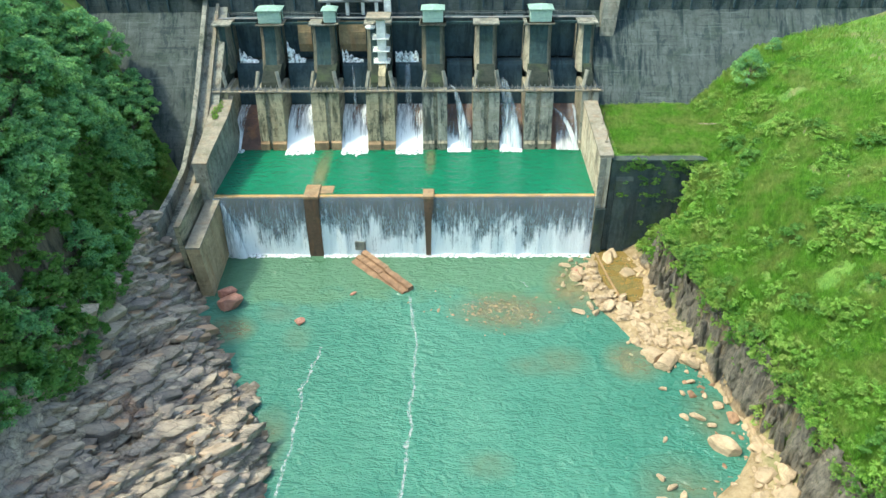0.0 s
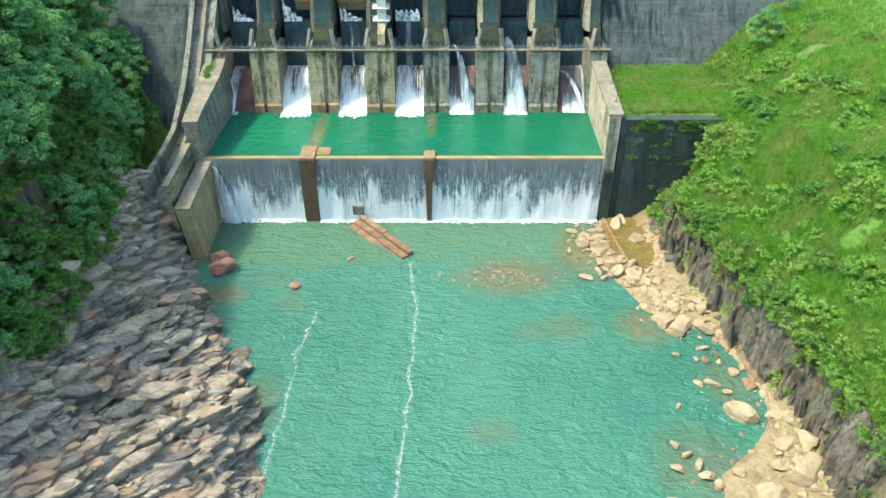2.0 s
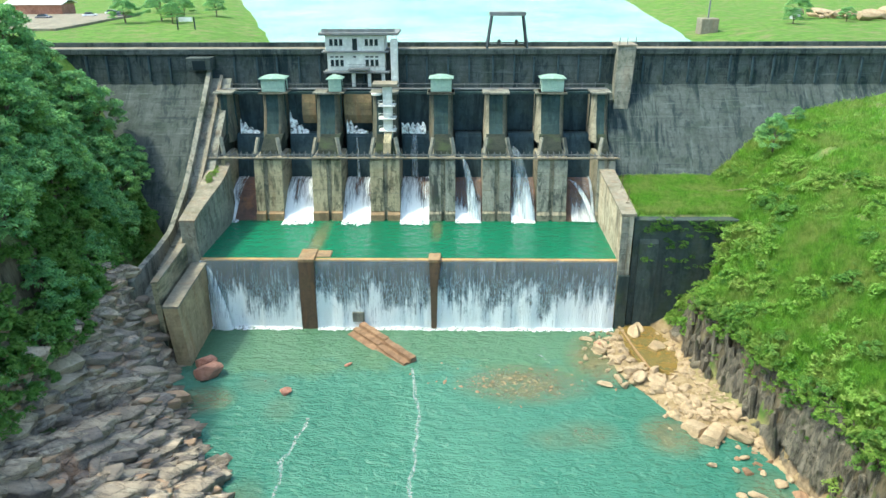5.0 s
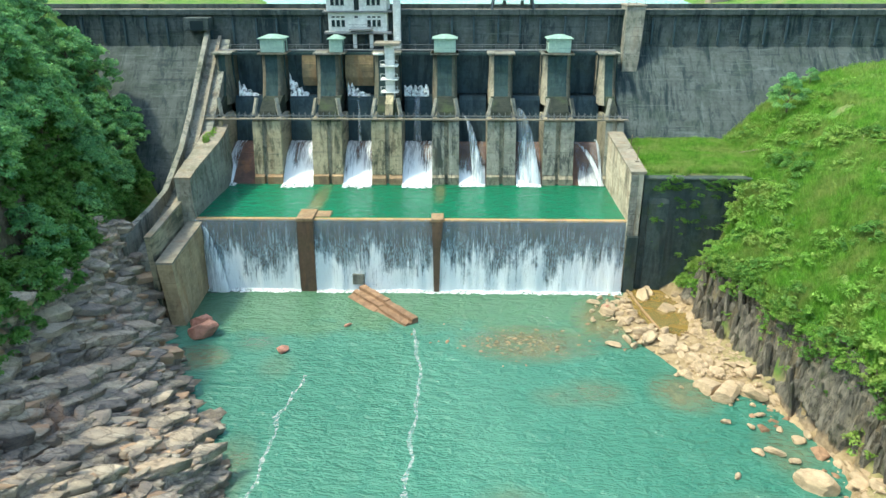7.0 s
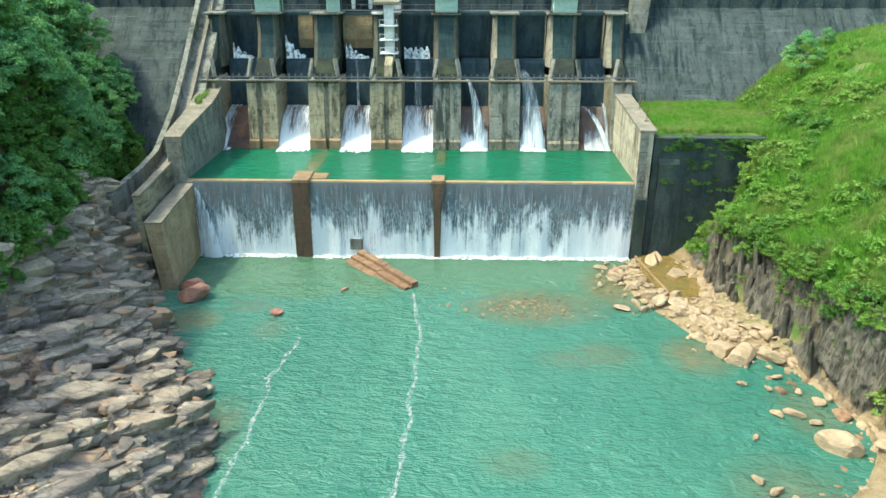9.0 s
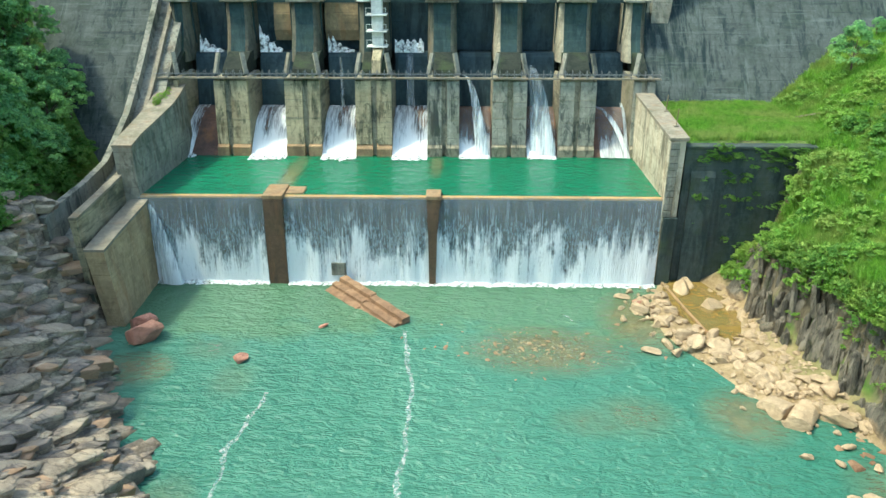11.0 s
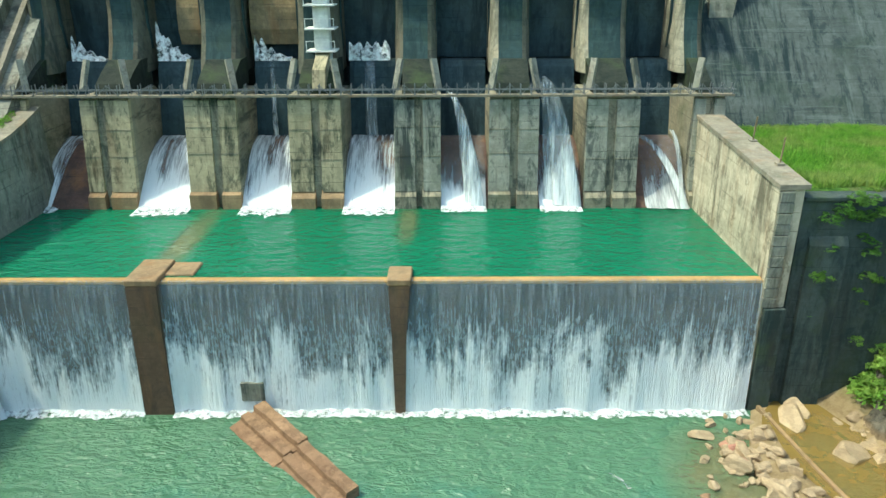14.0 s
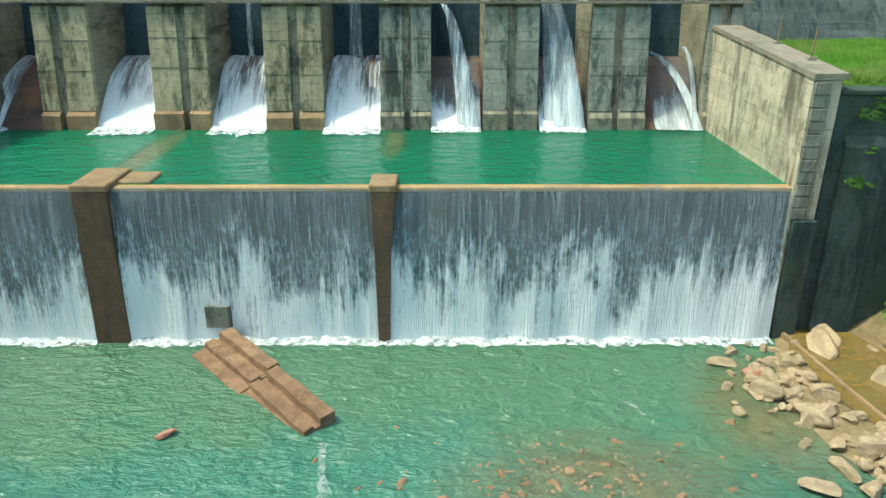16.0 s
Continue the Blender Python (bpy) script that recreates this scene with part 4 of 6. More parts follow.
for n, (x0, x1) in enumerate(WX):
    us = np.arange(x0 + 0.02, x1 - 0.01, 0.35)
    vs = np.linspace(0, 1, 15)

    def nappe(u, v):
        z = 11.72 * (1 - v) + 0.02
        out = 0.25 + 0.75 * math.sqrt(v) + 0.35 * v * (noise.noise((u * 0.5, v * 1.2, n)) + 0.5 * noise.noise((u * 1.7, v * 2.0, n)))
        return (u, 107.5 - out if v > 0 else 107.42, z)

    tagged(linked("falling_water", lattice(us, vs, nappe), NAPPE, None, True), "thin white veil of water falling over the weir", "waterfall")


def foam_line(pts, width, seed, name="foam", label="white churning foam on the water"):
    """A ragged sheet of foam along a line, lumpy on top."""
    us = np.linspace(0, 1, max(8, int(pts[1][0] - pts[0][0]) * 3 + 8))
    (xa, ya, za), (xb, yb, zb) = pts
    bm = bmesh.new()
    rows = []
    for u in us:
        x, y, z = xa + (xb - xa) * u, ya + (yb - ya) * u, za + (zb - za) * u
        w = width * (0.55 + 0.9 * abs(noise.noise((x * 0.9, seed, 0))) + 0.5 * abs(noise.noise((x * 2.7, seed, 3))))
        rows.append([bm.verts.new((x, y + 0.35 - v * (w + 0.35), z + (0.28 + 0.35 * noise.noise((x * 1.3, v * 2, seed))) * (1 - v) ** 1.2 * (1 if 0 < u < 1 else 0.2) + 0.03)) for v in (0, 0.25, 0.5, 0.75, 1)])
    for a, b in zip(rows, rows[1:]):
        for j in range(4):
            bm.faces.new((a[j], b[j], b[j + 1], a[j + 1]))
    bmesh.ops.recalc_face_normals(bm, faces=bm.faces)
    return tagged(linked(name, bm, FOAM, None, True), label, "foam", kind="stuff")


for n, (x0, x1) in enumerate(WX):
    foam_line(((x0, 106.4, 0.02), (x1, 106.4, 0.02)), 0.9, n)

# water on the chutes, bay by bay: cover from and to across the bay
WET = [(0.0, 0.38, CHUTE), (0.0, 1.0, CHUTE), (0.0, 1.0, CHUTE), (0.0, 1.0, CHUTE), (0.0, 0.95, FOOT), (0.05, 0.95, FOOT), (0.2, 1.0, FILM)]
RUN = [(134.4, 17.14), (133.7, 17.06), (133.0, 16.98), (132.3, 16.77), (131.6, 16.54), (130.8, 16.1), (130.0, 15.65), (128.9, 14.8), (127.7, 13.75), (126.5, 12.68), (125.4, 11.72), (124.8, 11.66)]
for i, (f0, f1, mat) in enumerate(WET):
    a, b = EDGES[i][1] + 0.02, EDGES[i + 1][0] - 0.02
    us = np.linspace(a + (b - a) * f0, a + (b - a) * f1, 15)

    def run(u, v):
        j = min(int(v), len(RUN) - 2)
        y, z = RUN[j][0] + (RUN[j + 1][0] - RUN[j][0]) * (v - j), RUN[j][1] + (RUN[j + 1][1] - RUN[j][1]) * (v - j)
        s = 0.0 if i else -1.4 * (v / 11) ** 1.3
        return (u + s * (u - b) / (a - b), y, z + 0.10 + 0.10 * noise.noise((u * 1.2, v * 0.4, i)))

    tagged(linked("chute_water", lattice(us, range(12), run), mat, None, True), "white water sliding down a spillway chute", "waterfall")
    if i < 6:
        foam_line(((a + (b - a) * f0, 124.9, 11.64), (a + (b - a) * f1, 124.9, 11.64)), 2.0 if i in (1, 2, 3) else 1.0, 20 + i)


# jets that spring from the sill into the bays
def jet(x0, y0, z0, x1, y1, z1, w0, w1, mat=JET):
    bm = bmesh.new()
    rings = []
    for k in range(17):
        t = k / 16
        x, y, z = x0 + (x1 - x0) * t, y0 + (y1 - y0) * t, z0 + (z1 - z0) * t * t
        w = w0 + (w1 - w0) * t
        rings.append([bm.verts.new((x + w * math.cos(q * math.tau / 10) * (1 + 0.2 * noise.noise((q, t * 5, x0))), y + 0.35 * w * math.sin(q * math.tau / 10), z)) for q in range(10)])
    for a, b in zip(rings, rings[1:]):
        for q in range(10):
            bm.faces.new((a[q], b[q], b[(q + 1) % 10], a[(q + 1) % 10]))
    return tagged(linked("spouting_jet", bm, mat, None, True), "white jet of water spouting through a spillway bay", "water jet")


jet(1.9, 130.5, 22.6, 4.9, 125.2, 11.7, 0.2, 0.75)
jet(2.0, 130.5, 22.5, 4.2, 125.8, 12.2, 0.12, 0.6)
jet(11.4, 130.0, 24.2, 14.7, 125.2, 11.7, 0.18, 0.7)
jet(11.3, 130.0, 24.0, 13.5, 125.6, 12.0, 0.15, 1.0)
jet(11.2, 130.0, 23.8, 12.4, 126.2, 12.3, 0.12, 0.8)
jet(-38.3, 106.9, 10.9, -35.6, 105.6, 0.1, 0.12, 1.0, SPOUT)
jet(-38.2, 106.9, 10.8, -36.6, 105.8, 0.1, 0.1, 0.8, SPOUT)
jet(21.3, 129.5, 18.3, 25.9, 124.9, 11.7, 0.35, 0.45)
jet(25.2, 130.5, 18.6, 25.9, 126.5, 12.6, 0.2, 0.25)
jet(-6.6, 136.2, 24.9, -6.5, 134.2, 17.2, 0.5, 0.7)
jet(-17.2, 136.2, 24.9, -17.1, 134.2, 17.2, 0.2, 0.3)


# spray that leaps at the gates
def spray(x0, x1, y, z, h, seed, left_high=False):
    bm = bmesh.new()
    us = np.linspace(x0, x1, 22)
    rows = []
    for u in us:
        f = (u - x0) / (x1 - x0)
        top = h * (0.55 + 0.45 * abs(math.sin(u * 3.1 + seed)) + 0.3 * noise.noise((u * 2.3, seed, 0)))
        if left_high:
            top *= 0.2 + 1.5 * (1 - f) ** 1.6
        rows.append([bm.verts.new((u, y - 0.9 + 0.9 * v, z + top * v * (2 - v))) for v in (0, 0.3, 0.6, 1.0)])
    for a, b in zip(rows, rows[1:]):
        for j in range(3):
            bm.faces.new((a[j], b[j], b[j + 1], a[j + 1]))
    return tagged(linked("spray", bm, FOAM, None, True), "white spray leaping below a sluice gate", "spray")


spray(-8.9, -4.4, 137.2, 25.02, 2.0, 1)
spray(-19.2, -15.2, 137.2, 25.02, 1.7, 2, True)
spray(-29.8, -26.4, 137.2, 25.02, 2.6, 3, True)
spray(-39.2, -35.6, 137.2, 25.02, 1.6, 4, True)

# ---- side walls ----
right_wall = thing("wall_right", "cream stained concrete training wall beside the pool", "wall", kind="structure")
part("wall", along([[(26.6, 107.2, -3), (28.4, 107.2, -3), (28.4, 107.2, 19.1), (26.5, 107.2, 19.1)],
                    [(26.6, 128.5, -3), (29.0, 128.5, -3), (29.0, 128.5, 20.6), (26.7, 128.5, 20.6)]]), CREAM, right_wall)
part("coping", along([[(26.38, 107.0, 19.104), (28.7, 107.0, 19.104), (28.7, 107.0, 19.5), (26.38, 107.0, 19.5)],
                      [(26.55, 128.5, 20.604), (29.2, 128.5, 20.604), (29.2, 128.5, 20.95), (26.55, 128.5, 20.95)]]), CAP, right_wall, "worn pale coping")
for k in range(11):
    z = 9.4 + k * 0.875
    lean = 0.06 * (k % 2)
    part("block", box(26.52 + 0.03 * (k % 3), 27.62 + lean, 106.92 + 0.02 * (k % 2), 107.19, z, z + 0.82, 0.04), WALLGREY, right_wall, "grey concrete block")
part("wall_end", box(26.75, 28.45, 106.7, 107.19, -3, 9.35, 0.05), BLACKWALL, right_wall, "black wet foot of the wall")
front_wall = thing("wall_retaining", "tall black mossy retaining wall under the grass terrace", "wall", kind="structure")
part("wall", prism([(107.3, -3), (107.75, 18.0), (109.6, 18.0), (110.2, -3)], 28.71, 44.5), BLACKWALL, front_wall)
part("coping", box(28.72, 44.5, 107.55, 109.4, 18.004, 18.35, 0.06), BLACKWALL, front_wall)
part("buttress", prism([(106.85, -3), (107.25, 14.5), (107.7, 15.2), (107.7, -3)], 29.6, 32.6), BLACKWALL, front_wall, "shallow stained buttress")

left_wall = thing("wall_left", "grey streaked concrete training wall rising in a curve", "wall", kind="structure")
secs, caps = [], []
for y, z, xi, xo in ((107.3, 17.8, -39.12, -41.45), (110.6, 18.45, -39.1, -41.5), (114.4, 18.9, -39.05, -41.7), (118.5, 19.4, -39.0, -42.0), (121.8, 19.85, -38.95, -42.3), (124.5, 20.5, -38.95, -42.5), (128, 21.3, -39.2, -42.6)):
    secs.append([(-38.95, y, -3), (xi, y, z), (xo, y, z), (xo + 0.4, y, -3)])
    caps.append([(xi + 0.1, y, z + 0.004), (xi + 0.1, y, z + 0.35), (xo - 0.1, y, z + 0.35), (xo - 0.1, y, z + 0.004)])
part("wall", along(secs), WALLGREY, left_wall)
part("coping", along(caps), CAP, left_wall, "worn pale coping")
OUTER = ((96.0, 12.7), (99.1, 13.2), (106, 13.6), (112, 14.4), (115, 15.9), (120.5, 18.8), (126.2, 23.2), (131.7, 28.0), (136.5, 32.2), (140.8, 36.0))
# three stepped wing walls that run down beside the weir
for name, x0, x1, tip, rows, mat in (
        ("wing_wall", -40.3, -38.15, 0.75, ((94.3, 9.6), (99, 10.15), (104.3, 10.6), (107.25, 10.9)), OCHRE),
        ("wing_wall", -41.75, -40.95, 0.3, ((95.2, 13.0), (101, 13.5), (107.25, 14.1)), PIER),
        ("wing_wall", -45.45, -44.8, 0.1, OUTER, WALLGREY)):
    w = thing(name, "stained concrete wing wall stepping down beside the weir", "wall", "wing walls", kind="structure")
    s, n = [], len(rows) - 1
    for k, (y, z) in enumerate(rows):
        out = tip * (1 - min(1, 1.4 * k / n))
        s.append([(x1 + out, y + (0.5 if k == 0 else 0), -3.0), (x1, y, z), (x0, y, z), (x0 + 1.2 * out, y + (0.5 if k == 0 else 0), -3.0)])
    part("wall", along(s), mat, w)
    part("coping", along([[(x1 + 0.1, y, z + 0.004), (x1 + 0.1, y, z + 0.3), (x0 - 0.1, y, z + 0.3), (x0 - 0.1, y, z + 0.004)] for y, z in rows]), WALLGREY if x0 < -44 else CAP, w, "worn concrete coping")
chute_floor = thing("side_channel", "sloping concrete side channel beside the left wall", "channel", kind="structure")
part("floor", along([[(-44.85, y, -2), (-44.85, y, z), (-41.2, y, z), (-41.2, y, -2)] for y, z in ((96.5, 9.2), (106, 11.4), (113, 13.2), (120, 17.0), (126, 21.6), (132, 26.8), (137, 31), (141, 34.5))]), WALLGREY, chute_floor)
part("kerb", along([[(-43.3, y, z - 1), (-43.3, y, z + 0.9), (-42.75, y, z + 0.9), (-42.75, y, z - 1)] for y, z in ((108, 11.9), (113, 13.2), (120, 17.0), (126, 21.6), (132, 26.8), (137, 31), (140.9, 34.3))]), CAP, chute_floor, "worn inner kerb of the channel")
part("gatehouse_block", box(-49.0, -44.4, 139.5, 143.5, 36.2, 38.4, 0.05), DAM, chute_floor)
part("opening", box(-47.8, -45.4, 139.46, 139.496, 36.2, 37.9), DARKGLASS, chute_floor, "dark opening")

# ---- rocks ----
def cells(x, y, size, seed, stretch=1.0):
    """For each point, its irregular cell: a random number, and the offset from the cell's middle."""
    u, v = x / (size * stretch), y / size
    iu, iv = np.floor(u), np.floor(v)
    best = np.full(x.shape, 1e9)
    rnd, dx, dy = np.zeros(x.shape), np.zeros(x.shape), np.zeros(x.shape)
    for a in (-1, 0, 1):
        for b in (-1, 0, 1):
            cu = iu + a + value_noise((iu + a) * 1.0, (iv + b) * 1.0, seed)
            cv = iv + b + value_noise((iu + a) * 1.0, (iv + b) * 1.0, seed + 7)
            d = (u - cu) ** 2 + (v - cv) ** 2
            m = d < best
            best = np.where(m, d, best)
            rnd = np.where(m, value_noise(iu + a, iv + b, seed + 13), rnd)
            dx, dy = np.where(m, (u - cu) * size * stretch, dx), np.where(m, (v - cv) * size, dy)
    return rnd, dx, dy


def steps(s, step, sharp, lean=0.15):
    """Turns a slope into ledges with steep risers."""
    q = s / step
    f = q - np.floor(q)
    return step * (np.floor(q) + lean * f + (1 - lean) * np.clip((f - 1 + sharp) / sharp, 0, 1))


def broken(x, y, amount):
    """Relief of bedded rock: tilted blocks, ledges of thick and thin beds, chips."""
    c, s = math.cos(0.85), math.sin(0.85)
    wx = x + 1.6 * (fbm(x / 4, y / 4, 3, 31) - 0.5)
    wy = y + 1.6 * (fbm(x / 4, y / 4, 3, 57) - 0.5)
    u, v = wx * c + wy * s, -wx * s + wy * c
    h = 0
    for size, k, seed in ((9.0, 1.6, 1), (3.6, 0.7, 2)):
        r, dx, dy = cells(u, v, size, seed, 2.1)
        t = (r * 57.3) % 1.0
        h = h + k * (r - 0.5) + (1.2 * k / size) * (-dx * (t - 0.1) * 0.6 + dy * (0.8 - t))
    return h * amount


def bedded(z, x, y):
    """Cuts a height into ledges of thick and thin beds that dip a little."""
    dip = 0.30 * y - 0.10 * x
    z = steps(z + dip + 2.2 * (fbm(x / 9, y / 3.5, 4, 91) - 0.5), 1.3, 0.12, 0.05) - dip
    z = steps(z + 0.6 * dip + 1.3 * (fbm(x / 4, y / 1.6, 4, 93) - 0.5), 0.45, 0.2, 0.1) - 0.6 * dip
    return z + 0.25 * (fbm(x / 0.9, y / 0.6, 3, 97) - 0.5)


bx, by = np.arange(-52, -15.9, 0.22), np.arange(36, 104.1, 0.22)
BX, BY = np.meshgrid(bx, by, indexing="ij")
din = left_shore(BY) - BX
wobble = 11.0 * (fbm(BX / 7, BY / 7, 4, 77) - 0.5)
shore = np.clip((din + wobble + 2.4) / 6.0, 0, 1) ** 0.85
BZ = land(BX, BY) + np.where((BY > 37) & (BY < 103) & (BX > -50.5) & (din > 0.5), np.where(din < 6, 1.6 + 2.5 * (1 - np.exp(-np.maximum(din, 0) / 1.5)) + 0.46 * din, 4.5), 0.0)
BZ = (np.maximum(BZ, 0.4 * np.clip(wobble, 0, 4)) + broken(BX, BY, 1.0)) * shore + 0.45 * broken(BX, BY, 1.0) * (1 - shore) * np.clip(shore * 4, 0, 1) - 0.75 * (1 - shore)
BZ = BZ - np.clip((-45.5 - BX - 4 * (fbm(BX / 6, BY / 6, 2, 5) - 0.5)) / 3, 0, 1) * 4.0
BZ = BZ + 3.6 * np.exp(-((BX + 45) / 4.5) ** 2 - ((BY - 94) / 6.0) ** 2)
t_ = np.clip(((BX + 49) * 10 + (BY - 55) * 22) / 584, 0, 1)
off = np.hypot(BX - (-49 + 10 * t_), BY - (55 + 22 * t_))
BZ = BZ - 3.6 * np.exp(-(off / 2.0) ** 2) * (BZ > 2.0)
BZ = np.where(BZ > 0.25, np.maximum(bedded(BZ, BX, BY), 0.1), BZ)
BZ = np.where(din + wobble < -2.6, -2.5, BZ)
bank = mesh_object("rock_bank", np.stack((BX, BY, BZ), -1).reshape(-1, 3), grid_faces(len(bx), len(by)), BANKROCK)
tagged(bank, "broken grey and tan rock bank sloping into the water", "rock bank", kind="structure")


def boulder_mesh(name, seed, material, cuts=9, flat_top=0.0):
    """A block of stone about 2 m across, its faces broken flat, its edges a little worn."""
    rng = random.Random(seed)
    bm = bmesh.new()
    bmesh.ops.create_icosphere(bm, subdivisions=3, radius=1.15)
    planes = []
    for _ in range(cuts):
        n = Vector((rng.gauss(0, 1), rng.gauss(0, 1), rng.gauss(0, 1))).normalized()
        planes.append((n, rng.uniform(0.55, 0.85)))
    for v in bm.verts:
        for n, d in planes:
            k = v.co.dot(n) - d
            if k > 0:
                v.co -= n * k
        v.co *= 1 + 0.035 * noise.noise(v.co * 2.5 + Vector((seed, 0, 0)))
        v.co.z *= 0.72
    bmesh.ops.dissolve_limit(bm, angle_limit=0.1, verts=bm.verts, edges=bm.edges)
    bmesh.ops.triangulate(bm, faces=bm.faces)
    me = bpy.data.meshes.new(name)
    bm.to_mesh(me)
    bm.free()
    me.materials.append(material)
    return me


STONES = [boulder_mesh("stone", s, TANROCK) for s in range(7)]
REDS = [boulder_mesh("red_stone", 40 + s, REDROCK) for s in range(3)]
GREYS = [boulder_mesh("grey_stone", 60 + s, BANKROCK, 11) for s in range(5)]


def stone(me, name, label, x, y, z, sx, sy, sz, turn, group=""):
    ob = new(name, me)
    ob.matrix_basis = pose(x, y, z, 0, 0, turn) @ Matrix.Diagonal((sx, sy, sz, 1))
    return tagged(ob, label, "rock", group)


rng = random.Random(21)
# the large boulders, one by one: x, y, half widths
for x, y, sx, sy, sz in ((36.7, 62.6, 1.9, 1.5, 1.6), (33.4, 78.6, 2.3, 1.5, 1.3), (31.7, 79.9, 1.3, 1.9, 1.1), (31.7, 100.2, 1.5, 1.1, 1.2), (29.6, 104.8, 1.7, 1.1, 1.2),
                         (30.6, 106.3, 1.4, 0.9, 1.0), (33.9, 99.7, 0.8, 0.6, 0.6), (22.2, 90.2, 1.0, 0.6, 0.5), (24.4, 91.6, 1.0, 0.6, 0.45), (34.9, 67.9, 1.0, 0.6, 0.5), (38.3, 70.0, 1.1, 0.6, 0.5),
                         (25.2, 49.5, 1.5, 1.0, 0.8), (40.5, 53.4, 2.4, 1.7, 1.6), (36.2, 51.0, 1.6, 1.2, 1.0), (38.5, 54.6, 1.2, 0.9, 0.8), (42.0, 57.0, 1.6, 1.2, 1.2), (33.5, 53.8, 0.9, 0.7, 0.6), (31.2, 52.6, 0.7, 0.5, 0.5),
                         (33.1, 67.9, 0.7, 0.5, 0.4), (31.5, 73.2, 0.6, 0.4, 0.35), (34.0, 72.3, 0.5, 0.4, 0.35), (36.3, 66.4, 0.6, 0.4, 0.4), (29.6, 64.0, 0.5, 0.4, 0.3), (27.6, 58.0, 0.6, 0.45, 0.4),
                         (28.6, 56.6, 0.7, 0.5, 0.5), (29.6, 55.2, 0.8, 0.6, 0.5), (27.2, 54.6, 0.9, 0.6, 0.5), (30.1, 53.6, 0.9, 0.7, 0.6), (35.8, 74.5, 0.6, 0.4, 0.35), (37.0, 71.8, 0.5, 0.4, 0.3)):
    stone(STONES[rng.randrange(7)], "boulder", "large pale tan boulder at the water's edge", x, y, max(0.15, float(land(x, y))) + sz * 0.25, sx, sy, sz, rng.uniform(0, 360), "large boulders")
for x, y, sx, sy, sz in ((-34.3, 91.8, 2.3, 1.7, 2.3), (-35.6, 94.6, 1.8, 1.3, 1.8), (-22.2, 87.8, 0.85, 0.7, 1.0), (23.6, 101.6, 1.1, 0.7, 0.5), (23.2, 99.5, 0.9, 0.6, 0.5), (-14.5, 95.0, 0.7, 0.3, 0.3)):
    stone(REDS[rng.randrange(3)], "boulder", "dark red boulder standing in the water", x, y, 0.1 + sz * 0.15, sx, sy, sz, rng.uniform(0, 40), "red boulders")

# stones thrown up along the right shore
ROW = [(24.2, 104.6), (23.0, 99.0), (25.2, 95.0), (28.2, 90.0), (30.0, 85.5), (31.6, 81.0), (33.5, 77.5)]
n = 0
while n < 230:
    k = rng.uniform(0, len(ROW) - 1.001)
    i, f = int(k), k - int(k)
    x = ROW[i][0] + (ROW[i + 1][0] - ROW[i][0]) * f + rng.gauss(0.9, 1.35)
    y = ROW[i][1] + (ROW[i + 1][1] - ROW[i][1]) * f + rng.gauss(0.3, 1.1)
    s = min(1.15, 0.24 + rng.expovariate(3.6))
    z = max(0.0, float(land(x, y)))
    if y > 106.2:
        continue
    stone(STONES[rng.randrange(7)], "shore_stone", "pale tan broken stone on the shore", x, y, z + s * rng.uniform(0.1, 0.4), s * rng.uniform(0.8, 1.3), s * rng.uniform(0.6, 1.0), s * rng.uniform(0.6, 1.0), rng.uniform(0, 360), "shore stones")
    n += 1


def rubble(name, label, places, metal, meshes):
    """Many small stones in one mesh."""
    co, fa, base = [], [], 0
    for x, y, z, s in places:
        me = meshes[rng.randrange(len(meshes))]
        m = pose(x, y, z, rng.uniform(-20, 20), rng.uniform(-20, 20), rng.uniform(0, 360)) @ Matrix.Diagonal((s * rng.uniform(0.8, 1.4), s * rng.uniform(0.7, 1.1), s * rng.uniform(0.5, 1.0), 1))
        v = np.empty(len(me.vertices) * 3, dtype=np.float32)
        me.vertices.foreach_get("co", v)
        v = v.reshape(-1, 3) @ np.array(m.to_3x3()).T + np.array(m.translation)
        t = np.empty(len(me.loops), dtype=np.int32)
        me.loops.foreach_get("vertex_index", t)
        co.append(v)
        fa.append(t.reshape(-1, 3) + base)
        base += len(v)
    ob = mesh_object(name, np.concatenate(co), np.concatenate(fa), metal)
    return tagged(ob, label, "stones", kind="stuff")


spots = []
for _ in range(900):
    y = rng.uniform(50, 105)
    x = float(right_foot(y)) - abs(rng.gauss(0, 3.6)) - 0.3
    if x > right_water(y) - 1.5:
        spots.append((x, y, float(land(x, y)) + 0.02, 0.09 + rng.expovariate(5.5)))
rubble("shingle", "tan gravel and small stones under the cliff", spots, TANROCK, STONES)
spots = []
for _ in range(620):
    x, y = rng.gauss(10.5, 5.0), rng.gauss(91.0, 2.2)
    spots.append((x, y, rng.uniform(-0.3, -0.02), min(0.34, 0.07 + rng.expovariate(10.0))))
for _ in range(60):
    y = rng.uniform(52, 78)
    x = float(right_water(y)) - abs(rng.gauss(0, 2.4))
    spots.append((x, y, rng.uniform(-0.35, 0.0), 0.2 + rng.expovariate(4.5)))
rubble("shoal_stones", "reddish tan stones breaking the surface on a shoal", spots, SLABROCK, STONES)


